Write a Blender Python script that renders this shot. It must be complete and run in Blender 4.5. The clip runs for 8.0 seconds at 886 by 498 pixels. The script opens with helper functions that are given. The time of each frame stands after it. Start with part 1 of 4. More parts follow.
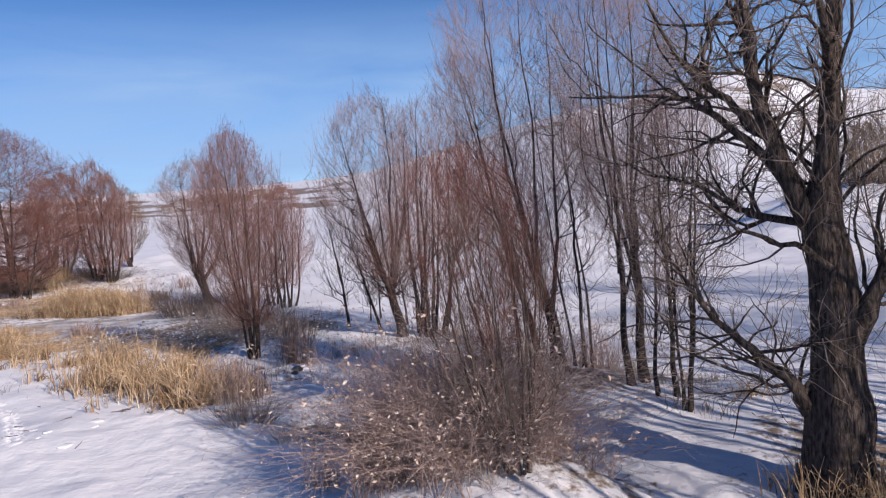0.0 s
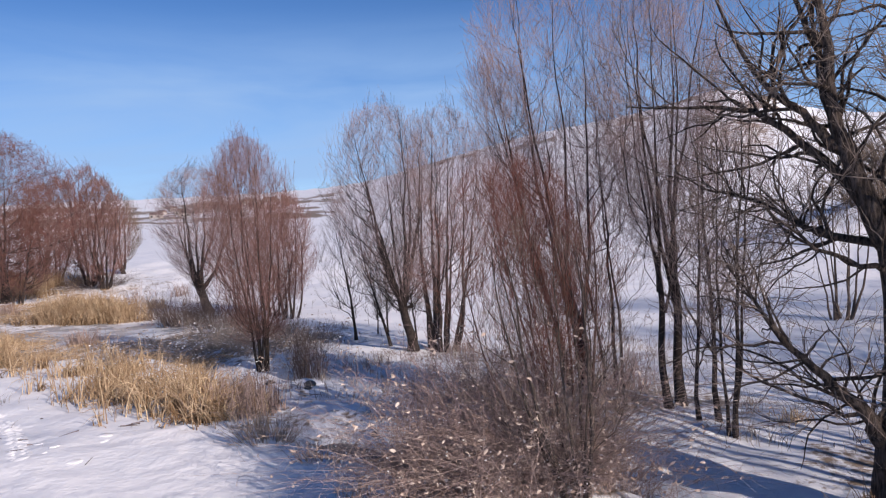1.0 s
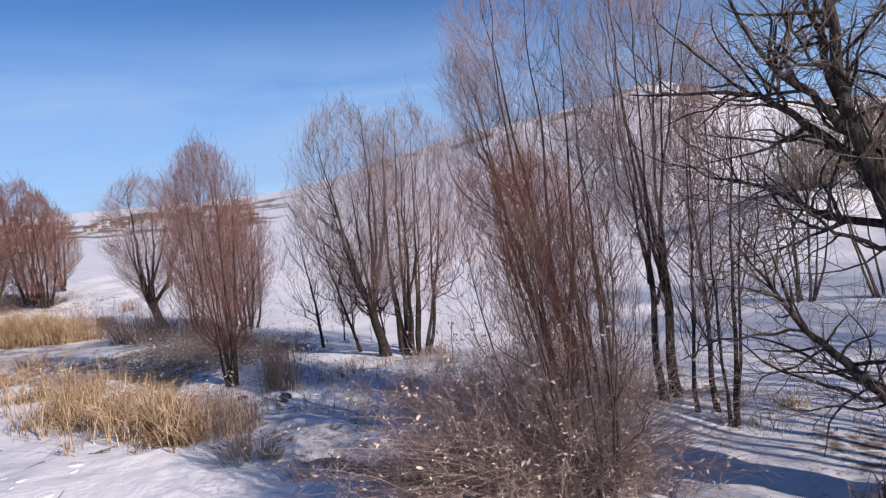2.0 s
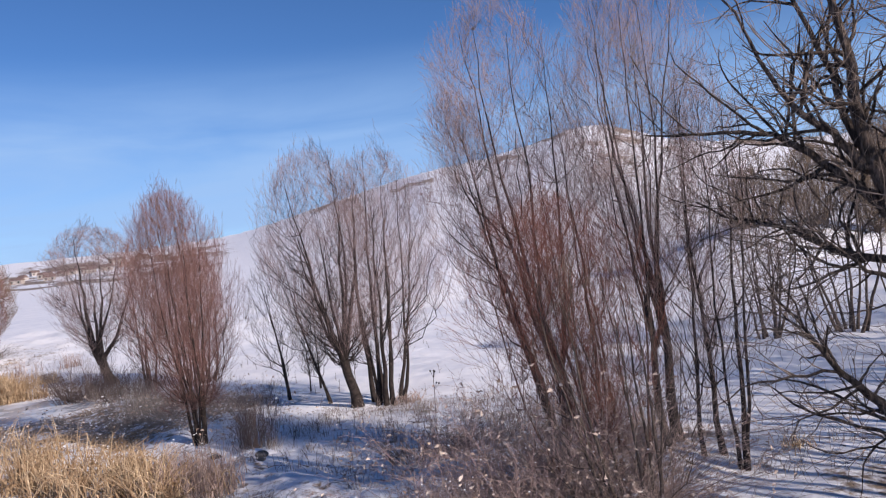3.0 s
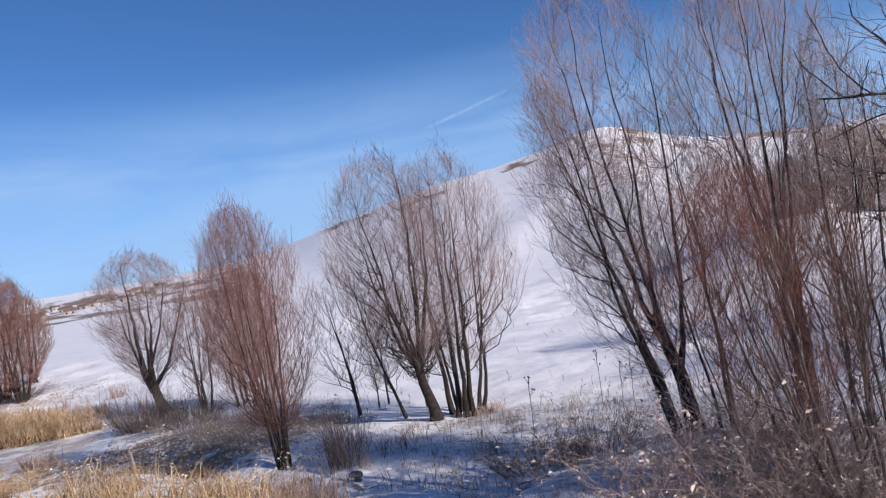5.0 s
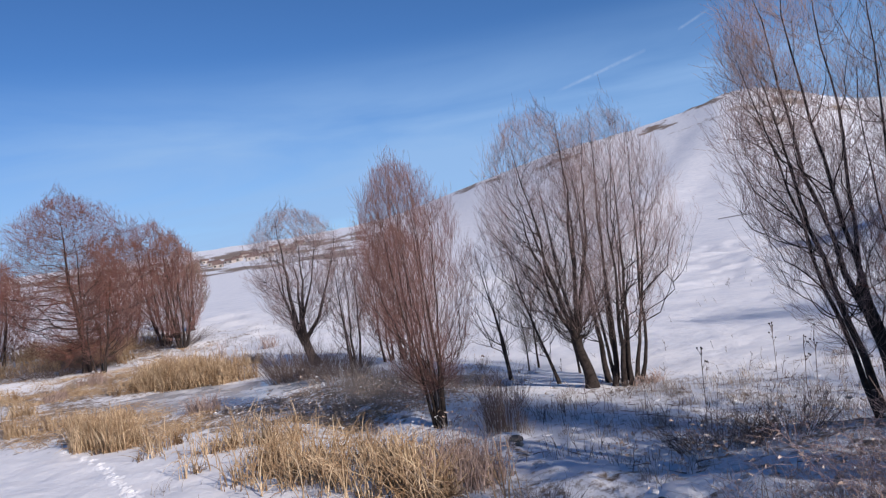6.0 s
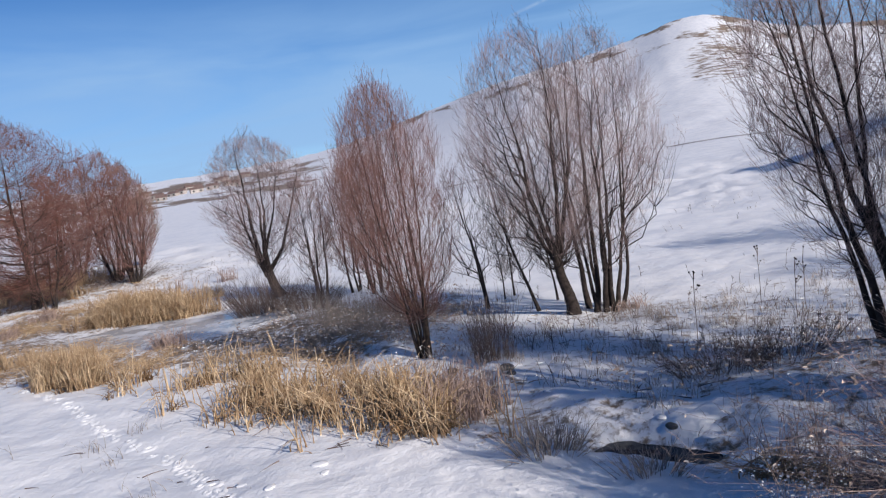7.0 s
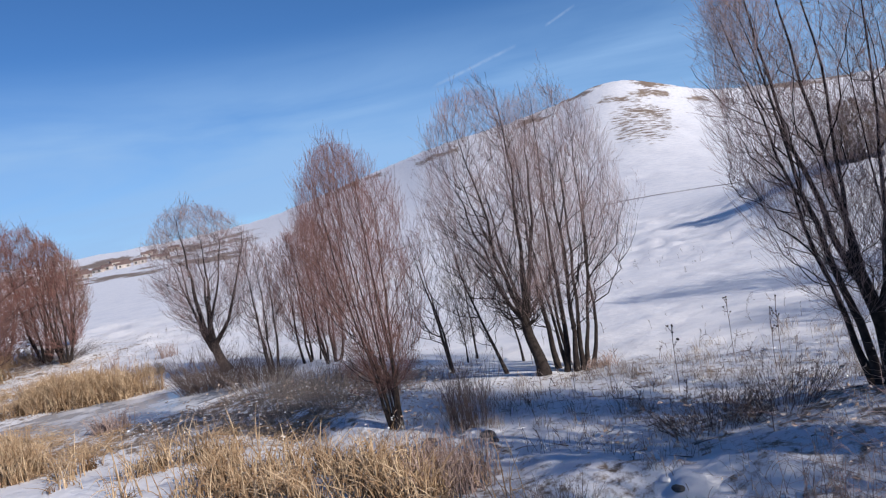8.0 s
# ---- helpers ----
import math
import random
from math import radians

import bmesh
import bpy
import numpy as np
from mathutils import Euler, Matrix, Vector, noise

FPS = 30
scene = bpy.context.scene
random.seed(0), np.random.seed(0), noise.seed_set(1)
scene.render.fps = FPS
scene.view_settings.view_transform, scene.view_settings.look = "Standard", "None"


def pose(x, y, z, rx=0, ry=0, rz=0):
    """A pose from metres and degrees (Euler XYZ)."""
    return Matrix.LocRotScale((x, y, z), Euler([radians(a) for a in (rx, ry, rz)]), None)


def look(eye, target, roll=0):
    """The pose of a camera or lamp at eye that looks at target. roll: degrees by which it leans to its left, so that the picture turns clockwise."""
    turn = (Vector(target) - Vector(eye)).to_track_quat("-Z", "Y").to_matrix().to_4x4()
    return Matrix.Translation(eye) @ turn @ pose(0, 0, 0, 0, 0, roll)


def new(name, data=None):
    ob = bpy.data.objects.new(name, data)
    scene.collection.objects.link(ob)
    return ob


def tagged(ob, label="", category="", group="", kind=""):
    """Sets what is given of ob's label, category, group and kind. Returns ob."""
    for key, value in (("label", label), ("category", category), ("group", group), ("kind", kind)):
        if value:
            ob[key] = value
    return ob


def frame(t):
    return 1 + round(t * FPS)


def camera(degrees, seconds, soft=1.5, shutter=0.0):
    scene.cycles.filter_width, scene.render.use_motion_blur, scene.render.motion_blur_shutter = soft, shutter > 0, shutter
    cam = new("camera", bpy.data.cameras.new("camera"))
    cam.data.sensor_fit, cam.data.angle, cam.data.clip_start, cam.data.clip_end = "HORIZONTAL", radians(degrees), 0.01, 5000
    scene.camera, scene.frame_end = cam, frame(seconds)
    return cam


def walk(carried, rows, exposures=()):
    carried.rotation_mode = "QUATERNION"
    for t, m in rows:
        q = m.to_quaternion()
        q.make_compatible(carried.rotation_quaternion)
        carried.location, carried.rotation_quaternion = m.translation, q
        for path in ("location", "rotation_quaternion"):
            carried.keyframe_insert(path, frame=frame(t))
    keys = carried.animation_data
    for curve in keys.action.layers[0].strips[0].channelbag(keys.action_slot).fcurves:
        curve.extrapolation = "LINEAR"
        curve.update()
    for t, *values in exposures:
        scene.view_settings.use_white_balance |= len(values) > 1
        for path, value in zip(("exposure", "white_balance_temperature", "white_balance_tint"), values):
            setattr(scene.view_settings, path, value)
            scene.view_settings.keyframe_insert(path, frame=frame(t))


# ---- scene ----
cam = camera(58.4, 8.0, soft=1.2)
PATH = [
    (0, (1.068, 1.259, 2.984), (0.761, 3.232, 2.874), -4.1),
    (0.5, (0.839, 1.469, 3.029), (0.532, 3.444, 2.938), -4.9),
    (1, (0.421, 1.59, 3.004), (0.145, 3.569, 2.925), -2.9),
    (1.2, (0.26, 1.657, 3.007), (-0.008, 3.639, 2.971), -2.8),
    (2.3, (-0.382, 1.999, 3.063), (-0.472, 3.994, 2.96), -6.4),
    (2.5, (-0.572, 2.08, 3.079), (-0.653, 4.078, 3.043), -7.1),
    (3, (-0.871, 2.174, 3.137), (-0.845, 4.174, 3.141), -6.5),
    (3.5, (-1.167, 2.311, 3.191), (-1.082, 4.309, 3.198), -9.1),
    (4, (-1.428, 2.398, 3.161), (-1.367, 4.397, 3.19), -10.0),
    (5.3, (-2.27, 2.947, 3.151), (-2.319, 4.946, 3.194), -10.4),
    (5.5, (-2.364, 3.014, 3.158), (-2.466, 5.012, 3.171), -10.9),
    (6, (-2.708, 3.241, 3.186), (-3.047, 5.212, 3.185), -8.4),
    (6.5, (-3.059, 3.424, 3.18), (-3.445, 5.386, 3.197), -7.3),
    (7, (-3.39, 3.678, 3.18), (-3.627, 5.655, 2.987), -8.9),
    (7.5, (-3.735, 3.854, 3.185), (-3.879, 5.845, 3.055), -8.6),
    (8, (-3.989, 4.12, 3.189), (-4.037, 6.118, 3.13), -10.7),
]
walk(cam, [(t, look(eye, target, roll)) for t, eye, target, roll in PATH], exposures=[(0.0, 0.15, 6720, 20), (2.5, 0.20, 6720, 20), (4.0, 0.25, 6550, 18), (5.5, 0.14, 6520, 17), (6.5, 0.0, 6460, 15), (7.0, 0.06, 6500, 13), (8.0, 0.08, 6430, 14)])

# ---- world, sun, exposure ----
SUN_AZ = radians(131)        # clockwise from +y: to the right of and behind the walk
SUN_EL = radians(27)
world = bpy.data.worlds.new("winter_sky")
scene.world = world
world.use_nodes = True
wn, wl = world.node_tree.nodes, world.node_tree.links
wn.clear()
w_out = wn.new("ShaderNodeOutputWorld")
w_bg = wn.new("ShaderNodeBackground")
w_bg.inputs["Strength"].default_value = 0.099
sky = wn.new("ShaderNodeTexSky")
sky.sky_type = "NISHITA"
sky.sun_disc = False
sky.sun_elevation = SUN_EL
sky.sun_rotation = SUN_AZ
sky.altitude = 2600
sky.air_density = 1.0
sky.dust_density = 0.0
sky.ozone_density = 6.0
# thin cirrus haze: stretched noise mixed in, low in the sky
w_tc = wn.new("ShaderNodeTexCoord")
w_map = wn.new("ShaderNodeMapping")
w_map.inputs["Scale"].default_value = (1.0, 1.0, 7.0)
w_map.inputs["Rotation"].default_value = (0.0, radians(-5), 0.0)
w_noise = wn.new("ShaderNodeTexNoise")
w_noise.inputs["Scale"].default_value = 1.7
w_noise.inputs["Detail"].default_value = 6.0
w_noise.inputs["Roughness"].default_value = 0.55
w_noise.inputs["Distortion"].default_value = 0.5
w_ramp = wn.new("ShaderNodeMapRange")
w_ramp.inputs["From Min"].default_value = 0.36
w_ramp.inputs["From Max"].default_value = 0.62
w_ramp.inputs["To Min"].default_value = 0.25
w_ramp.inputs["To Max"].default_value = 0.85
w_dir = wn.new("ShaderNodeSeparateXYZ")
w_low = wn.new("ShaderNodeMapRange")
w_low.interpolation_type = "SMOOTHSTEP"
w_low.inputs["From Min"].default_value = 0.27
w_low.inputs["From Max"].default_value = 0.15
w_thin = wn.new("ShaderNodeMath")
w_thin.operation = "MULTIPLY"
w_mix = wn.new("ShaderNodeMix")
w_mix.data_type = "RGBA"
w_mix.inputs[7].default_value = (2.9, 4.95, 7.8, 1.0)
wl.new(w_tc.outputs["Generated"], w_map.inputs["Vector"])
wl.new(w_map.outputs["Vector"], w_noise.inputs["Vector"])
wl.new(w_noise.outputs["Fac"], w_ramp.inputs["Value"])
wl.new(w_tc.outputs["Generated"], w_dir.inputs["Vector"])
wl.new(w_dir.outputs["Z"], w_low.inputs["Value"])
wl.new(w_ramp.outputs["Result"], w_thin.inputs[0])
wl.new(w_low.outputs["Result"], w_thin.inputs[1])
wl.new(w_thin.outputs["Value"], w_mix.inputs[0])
w_deep = wn.new("ShaderNodeHueSaturation")
w_deep.inputs["Saturation"].default_value = 1.10
wl.new(sky.outputs["Color"], w_deep.inputs["Color"])
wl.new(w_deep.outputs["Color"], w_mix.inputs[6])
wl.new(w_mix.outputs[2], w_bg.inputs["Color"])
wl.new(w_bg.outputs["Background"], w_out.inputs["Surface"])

sun_dir = Vector((math.sin(SUN_AZ) * math.cos(SUN_EL), math.cos(SUN_AZ) * math.cos(SUN_EL), math.sin(SUN_EL)))
sun = new("sun", bpy.data.lights.new("sun", "SUN"))
sun.data.energy = 4.6
sun.data.angle = radians(0.53)
sun.data.color = (1.0, 0.93, 0.825)
sun.matrix_world = look(sun_dir * 60, (0, 0, 0))


# ---- materials ----
def material(name):
    m = bpy.data.materials.new(name)
    m.use_nodes = True
    nt = m.node_tree
    nt.nodes.clear()
    out = nt.nodes.new("ShaderNodeOutputMaterial")
    bsdf = nt.nodes.new("ShaderNodeBsdfPrincipled")
    nt.links.new(bsdf.outputs["BSDF"], out.inputs["Surface"])
    return m, nt, bsdf


def node_noise(nt, vector, scale, detail=4.0, rough=0.55):
    n = nt.nodes.new("ShaderNodeTexNoise")
    n.inputs["Scale"].default_value = scale
    n.inputs["Detail"].default_value = detail
    n.inputs["Roughness"].default_value = rough
    nt.links.new(vector, n.inputs["Vector"])
    return n.outputs["Fac"]


def node_range(nt, value, a, b, lo=0.0, hi=1.0):
    n = nt.nodes.new("ShaderNodeMapRange")
    for key, v in (("From Min", a), ("From Max", b), ("To Min", lo), ("To Max", hi)):
        n.inputs[key].default_value = v
    nt.links.new(value, n.inputs["Value"])
    return n.outputs["Result"]


def node_math(nt, op, a, b):
    n = nt.nodes.new("ShaderNodeMath")
    n.operation = op
    for i, v in enumerate((a, b)):
        if isinstance(v, (int, float)):
            n.inputs[i].default_value = v
        else:
            nt.links.new(v, n.inputs[i])
    return n.outputs["Value"]


def node_mix(nt, fac, a, b):
    n = nt.nodes.new("ShaderNodeMix")
    n.data_type = "RGBA"
    for i, v in ((0, fac), (6, a), (7, b)):
        if isinstance(v, tuple):
            n.inputs[i].default_value = (*v, 1.0)
        elif isinstance(v, (int, float)):
            n.inputs[i].default_value = v
        else:
            nt.links.new(v, n.inputs[i])
    return n.outputs[2]


def node_bump(nt, bsdf, height, strength, distance):
    n = nt.nodes.new("ShaderNodeBump")
    n.inputs["Strength"].default_value = strength
    n.inputs["Distance"].default_value = distance
    nt.links.new(height, n.inputs["Height"])
    nt.links.new(n.outputs["Normal"], bsdf.inputs["Normal"])


def node_place(nt):
    return nt.nodes.new("ShaderNodeNewGeometry").outputs["Position"]


def node_attr(nt, name):
    n = nt.nodes.new("ShaderNodeAttribute")
    n.attribute_name = name
    return n.outputs["Fac"]


def stick_material(name, dark, light, scale=30.0, rough=0.8, island=0.6, clump=0.0):
    """Bark, twigs and straw: two tones, mixed by grain and by a random share for each stick."""
    m, nt, bsdf = material(name)
    pos = node_place(nt)
    grain = node_range(nt, node_noise(nt, pos, scale, 5.0), 0.32, 0.68)
    isl = nt.nodes.new("ShaderNodeNewGeometry").outputs["Random Per Island"]
    fac = node_math(nt, "ADD", node_math(nt, "MULTIPLY", isl, island), node_math(nt, "MULTIPLY", grain, 1.0 - island))
    if clump:
        tuft = node_range(nt, node_noise(nt, pos, clump, 4.0, 0.6), 0.36, 0.64, 0.25, 1.1)
        fac = node_math(nt, "MULTIPLY", fac, tuft)
    nt.links.new(node_mix(nt, fac, dark, light), bsdf.inputs["Base Color"])
    bsdf.inputs["Roughness"].default_value = rough
    bsdf.inputs["Specular IOR Level"].default_value = 0.15
    node_bump(nt, bsdf, node_noise(nt, pos, scale * 2.5, 4.0), 0.5, 0.01)
    return m


def furrowed_bark():
    """Thick old bark: ridges that run up the stem, pale on their backs and dark between."""
    m, nt, bsdf = material("bark_old_furrowed")
    pos = node_place(nt)
    along = nt.nodes.new("ShaderNodeMapping")
    along.inputs["Scale"].default_value = (1.0, 1.0, 0.22)
    nt.links.new(pos, along.inputs["Vector"])
    ridges = node_range(nt, node_noise(nt, along.outputs["Vector"], 34.0, 5.0, 0.6), 0.36, 0.64)
    stain = node_range(nt, node_noise(nt, pos, 3.0, 3.0), 0.3, 0.7, 0.55, 1.0)
    nt.links.new(node_mix(nt, node_math(nt, "MULTIPLY", ridges, stain), (0.034, 0.027, 0.024), (0.200, 0.157, 0.134)), bsdf.inputs["Base Color"])
    bsdf.inputs["Roughness"].default_value = 0.95
    bsdf.inputs["Specular IOR Level"].default_value = 0.1
    node_bump(nt, bsdf, ridges, 0.9, 0.03)
    return m


def snow_ground_material():
    m, nt, bsdf = material("snow_ground")
    pos = node_place(nt)
    fine = node_noise(nt, pos, 9.0, 6.0, 0.6)
    broad = node_noise(nt, pos, 0.6, 4.0)
    crust = node_math(nt, "ADD", node_math(nt, "MULTIPLY", broad, 0.6), node_math(nt, "MULTIPLY", node_noise(nt, pos, 2.6, 6.0, 0.65), 0.4))
    snow = node_mix(nt, node_range(nt, crust, 0.38, 0.58), (0.70, 0.72, 0.77), (0.86, 0.86, 0.88))
    # dead leaves and grass lying on the snow
    lit = node_attr(nt, "litter")
    spots = node_math(nt, "ADD", node_math(nt, "MULTIPLY", node_noise(nt, pos, 7.0, 6.0, 0.7), 0.6),
                      node_math(nt, "MULTIPLY", node_noise(nt, pos, 1.7, 4.0), 0.4))
    cover = node_range(nt, node_math(nt, "ADD", spots, node_math(nt, "MULTIPLY", lit, 0.22)), 0.60, 0.70)
    cover = node_math(nt, "MULTIPLY", cover, node_range(nt, lit, 0.02, 0.15))
    brown = node_mix(nt, node_noise(nt, pos, 23.0, 4.0), (0.07, 0.05, 0.04), (0.34, 0.25, 0.17))
    col = node_mix(nt, cover, snow, brown)
    # bare earth and dry grass of the hills
    earth = node_attr(nt, "earth")
    soil = node_mix(nt, node_noise(nt, pos, 0.10, 5.0), (0.12, 0.09, 0.075), (0.36, 0.27, 0.19))
    layer = nt.nodes.new("ShaderNodeMapping")
    layer.inputs["Scale"].default_value = (0.10, 0.10, 0.55)
    nt.links.new(pos, layer.inputs["Vector"])
    patch = node_range(nt, node_math(nt, "ADD", earth, node_math(nt, "MULTIPLY", node_noise(nt, layer.outputs["Vector"], 2.4, 8.0, 0.7), 1.6)), 1.22, 1.36)
    col = node_mix(nt, patch, col, soil)
    nt.links.new(col, bsdf.inputs["Base Color"])
    bsdf.inputs["Roughness"].default_value = 0.62
    bsdf.inputs["Specular IOR Level"].default_value = 0.25
    height = node_math(nt, "ADD", node_math(nt, "MULTIPLY", fine, 0.35), node_math(nt, "MULTIPLY", node_noise(nt, pos, 2.2, 6.0, 0.6), 1.0))
    height = node_math(nt, "ADD", height, node_math(nt, "MULTIPLY", node_noise(nt, pos, 0.45, 6.0, 0.62), 2.6))
    node_bump(nt, bsdf, height, 0.6, 0.065)
    return m


def plain_snow_material():
    m, nt, bsdf = material("snow_lump")
    pos = node_place(nt)
    nt.links.new(node_mix(nt, node_noise(nt, pos, 12.0), (0.80, 0.81, 0.84), (0.88, 0.88, 0.89)), bsdf.inputs["Base Color"])
    bsdf.inputs["Roughness"].default_value = 0.6
    node_bump(nt, bsdf, node_noise(nt, pos, 30.0), 0.4, 0.02)
    return m


def ice_material():
    m, nt, bsdf = material("pond_ice")
    pos = node_place(nt)
    dust = node_range(nt, node_noise(nt, pos, 0.9, 6.0, 0.65), 0.48, 0.66)
    col = node_mix(nt, dust, (0.42, 0.45, 0.50), (0.78, 0.79, 0.82))
    nt.links.new(col, bsdf.inputs["Base Color"])
    nt.links.new(node_range(nt, dust, 0.0, 1.0, 0.22, 0.65), bsdf.inputs["Roughness"])
    node_bump(nt, bsdf, node_noise(nt, pos, 5.0, 5.0), 0.25, 0.02)
    return m


def water_material():
    m, nt, bsdf = material("stream_water")
    pos = node_place(nt)
    nt.links.new(node_mix(nt, node_noise(nt, pos, 4.0), (0.003, 0.007, 0.016), (0.008, 0.014, 0.028)), bsdf.inputs["Base Color"])
    bsdf.inputs["Roughness"].default_value = 0.05
    bsdf.inputs["Specular IOR Level"].default_value = 0.28
    bsdf.inputs["IOR"].default_value = 1.33
    node_bump(nt, bsdf, node_noise(nt, pos, 9.0, 3.0), 0.12, 0.02)
    return m


def two_tone(name, a, b, scale, rough):
    m, nt, bsdf = material(name)
    pos = node_place(nt)
    nt.links.new(node_mix(nt, node_range(nt, node_noise(nt, pos, scale, 5.0), 0.35, 0.65), a, b), bsdf.inputs["Base Color"])
    bsdf.inputs["Roughness"].default_value = rough
    node_bump(nt, bsdf, node_noise(nt, pos, scale * 4.0), 0.4, 0.02)
    return m


SNOW_GROUND = snow_ground_material()
SNOW = plain_snow_material()
ICE = ice_material()
WATER = water_material()
BARK_DARK = stick_material("bark_dark", (0.014, 0.011, 0.011), (0.055, 0.043, 0.039), 14.0, 0.9, 0.1)
BARK_OLD = furrowed_bark()
BARK_GREY = stick_material("bark_grey_brown", (0.045, 0.034, 0.030), (0.15, 0.115, 0.095), 18.0, 0.9, 0.3)
BARK_RED = stick_material("bark_red_brown", (0.065, 0.038, 0.032), (0.21, 0.125, 0.100), 18.0, 0.85, 0.4)
TWIG_RED = stick_material("twig_red", (0.150, 0.080, 0.072), (0.43, 0.240, 0.205), 20.0, 0.7)
TWIG_CRIMSON = stick_material("twig_crimson", (0.12, 0.046, 0.036), (0.34, 0.150, 0.110), 20.0, 0.7)
TWIG_ROSE = stick_material("twig_rose_brown", (0.19, 0.130, 0.125), (0.52, 0.385, 0.365), 20.0, 0.75)
TWIG_GREY = stick_material("twig_grey_brown", (0.11, 0.085, 0.072), (0.37, 0.29, 0.24), 20.0, 0.75)
TWIG_DARK = stick_material("twig_dark", (0.055, 0.042, 0.040), (0.22, 0.168, 0.152), 20.0, 0.8)
TWIG_OLIVE = stick_material("twig_olive_brown", (0.13, 0.092, 0.064), (0.36, 0.265, 0.185), 20.0, 0.75)
STRAW = stick_material("reed_straw", (0.22, 0.125, 0.062), (0.90, 0.70, 0.47), 12.0, 0.6, 0.75, 2.2)
REED_BROWN = stick_material("reed_brown", (0.085, 0.050, 0.028), (0.40, 0.26, 0.145), 12.0, 0.75, 0.7, 2.2)
DEAD_STEM = stick_material("dead_stem", (0.18, 0.125, 0.108), (0.58, 0.44, 0.385), 12.0, 0.75, 0.75)
DEAD_LEAF = stick_material("dead_leaf", (0.30, 0.20, 0.155), (0.80, 0.68, 0.58), 30.0, 0.7, 0.8)
GREY_STEM = stick_material("grey_stem", (0.16, 0.135, 0.125), (0.44, 0.38, 0.34), 12.0, 0.8, 0.7)
BLACK_HEAD = stick_material("seed_head_black", (0.012, 0.010, 0.010), (0.05, 0.04, 0.035), 30.0, 0.85)
STONE = two_tone("stone_dark", (0.035, 0.035, 0.04), (0.12, 0.115, 0.11), 9.0, 0.8)
# grey of the hill track: the shade in its cut, put into the colour
TRACK_CUT_SHADE = two_tone("track_cut_shade", (0.22, 0.21, 0.22), (0.50, 0.48, 0.48), 0.25, 0.95)
HOUSE_WALL = two_tone("house_plaster", (0.30, 0.26, 0.23), (0.55, 0.50, 0.46), 0.8, 0.9)
HOUSE_ROOF = two_tone("house_roof", (0.10, 0.07, 0.065), (0.24, 0.16, 0.14), 1.2, 0.85)
HOUSE_GLASS = two_tone("house_window", (0.02, 0.022, 0.026), (0.04, 0.042, 0.046), 2.0, 0.15)


def contrail_material():
    m, nt, bsdf = material("contrail_ice")
    nt.nodes.remove(bsdf)
    out = [n for n in nt.nodes if n.type == "OUTPUT_MATERIAL"][0]
    # emission stands in for the sunlight on the vapour
    glow = nt.nodes.new("ShaderNodeEmission")
    glow.inputs["Color"].default_value = (0.62, 0.76, 0.92, 1)
    glow.inputs["Strength"].default_value = 0.95
    clear = nt.nodes.new("ShaderNodeBsdfTransparent")
    mix = nt.nodes.new("ShaderNodeMixShader")
    fade = node_math(nt, "MULTIPLY", node_attr(nt, "vapour"), node_range(nt, node_noise(nt, node_place(nt), 0.03, 6.0), 0.3, 0.7, 0.04, 0.30))
    nt.links.new(fade, mix.inputs["Fac"])
    nt.links.new(clear.outputs["BSDF"], mix.inputs[1])
    nt.links.new(glow.outputs["Emission"], mix.inputs[2])
    nt.links.new(mix.outputs["Shader"], out.inputs["Surface"])
    return m


CONTRAIL = contrail_material()


# ---- mesh helpers ----
def mesh_object(name, verts, faces, mat, parent=None, label="", smooth=True, second=None, split=0):
    """faces: an (n, 3) or (n, 4) array. second: a material for the faces from the number split on."""
    verts, faces = np.asarray(verts, np.float32), np.asarray(faces, np.int32)
    me = bpy.data.meshes.new(name)
    k = faces.shape[1]
    me.vertices.add(len(verts))
    me.vertices.foreach_set("co", verts.ravel())
    me.loops.add(faces.size)
    me.loops.foreach_set("vertex_index", faces.ravel())
    me.polygons.add(len(faces))
    me.polygons.foreach_set("loop_start", np.arange(0, faces.size, k, dtype=np.int32))
    me.polygons.foreach_set("use_smooth", np.full(len(faces), smooth))
    me.materials.append(mat)
    if second:
        me.materials.append(second)
        me.polygons.foreach_set("material_index", (np.arange(len(faces)) >= split).astype(np.int32))
    me.update(calc_edges=True)
    ob = new(name, me)
    if parent:
        ob.parent = parent
    if label:
        tagged(ob, label)
    return ob


def part(name, bm, mat, parent, label="", smooth=False):
    me = bpy.data.meshes.new(name)
    bm.to_mesh(me)
    bm.free()
    me.materials.append(mat)
    for p in me.polygons:
        p.use_smooth = smooth
    ob = new(name, me)
    ob.parent = parent
    if label:
        tagged(ob, label)
    return ob


def unit(a):
    return a / np.maximum(np.linalg.norm(a, axis=-1, keepdims=True), 1e-9)


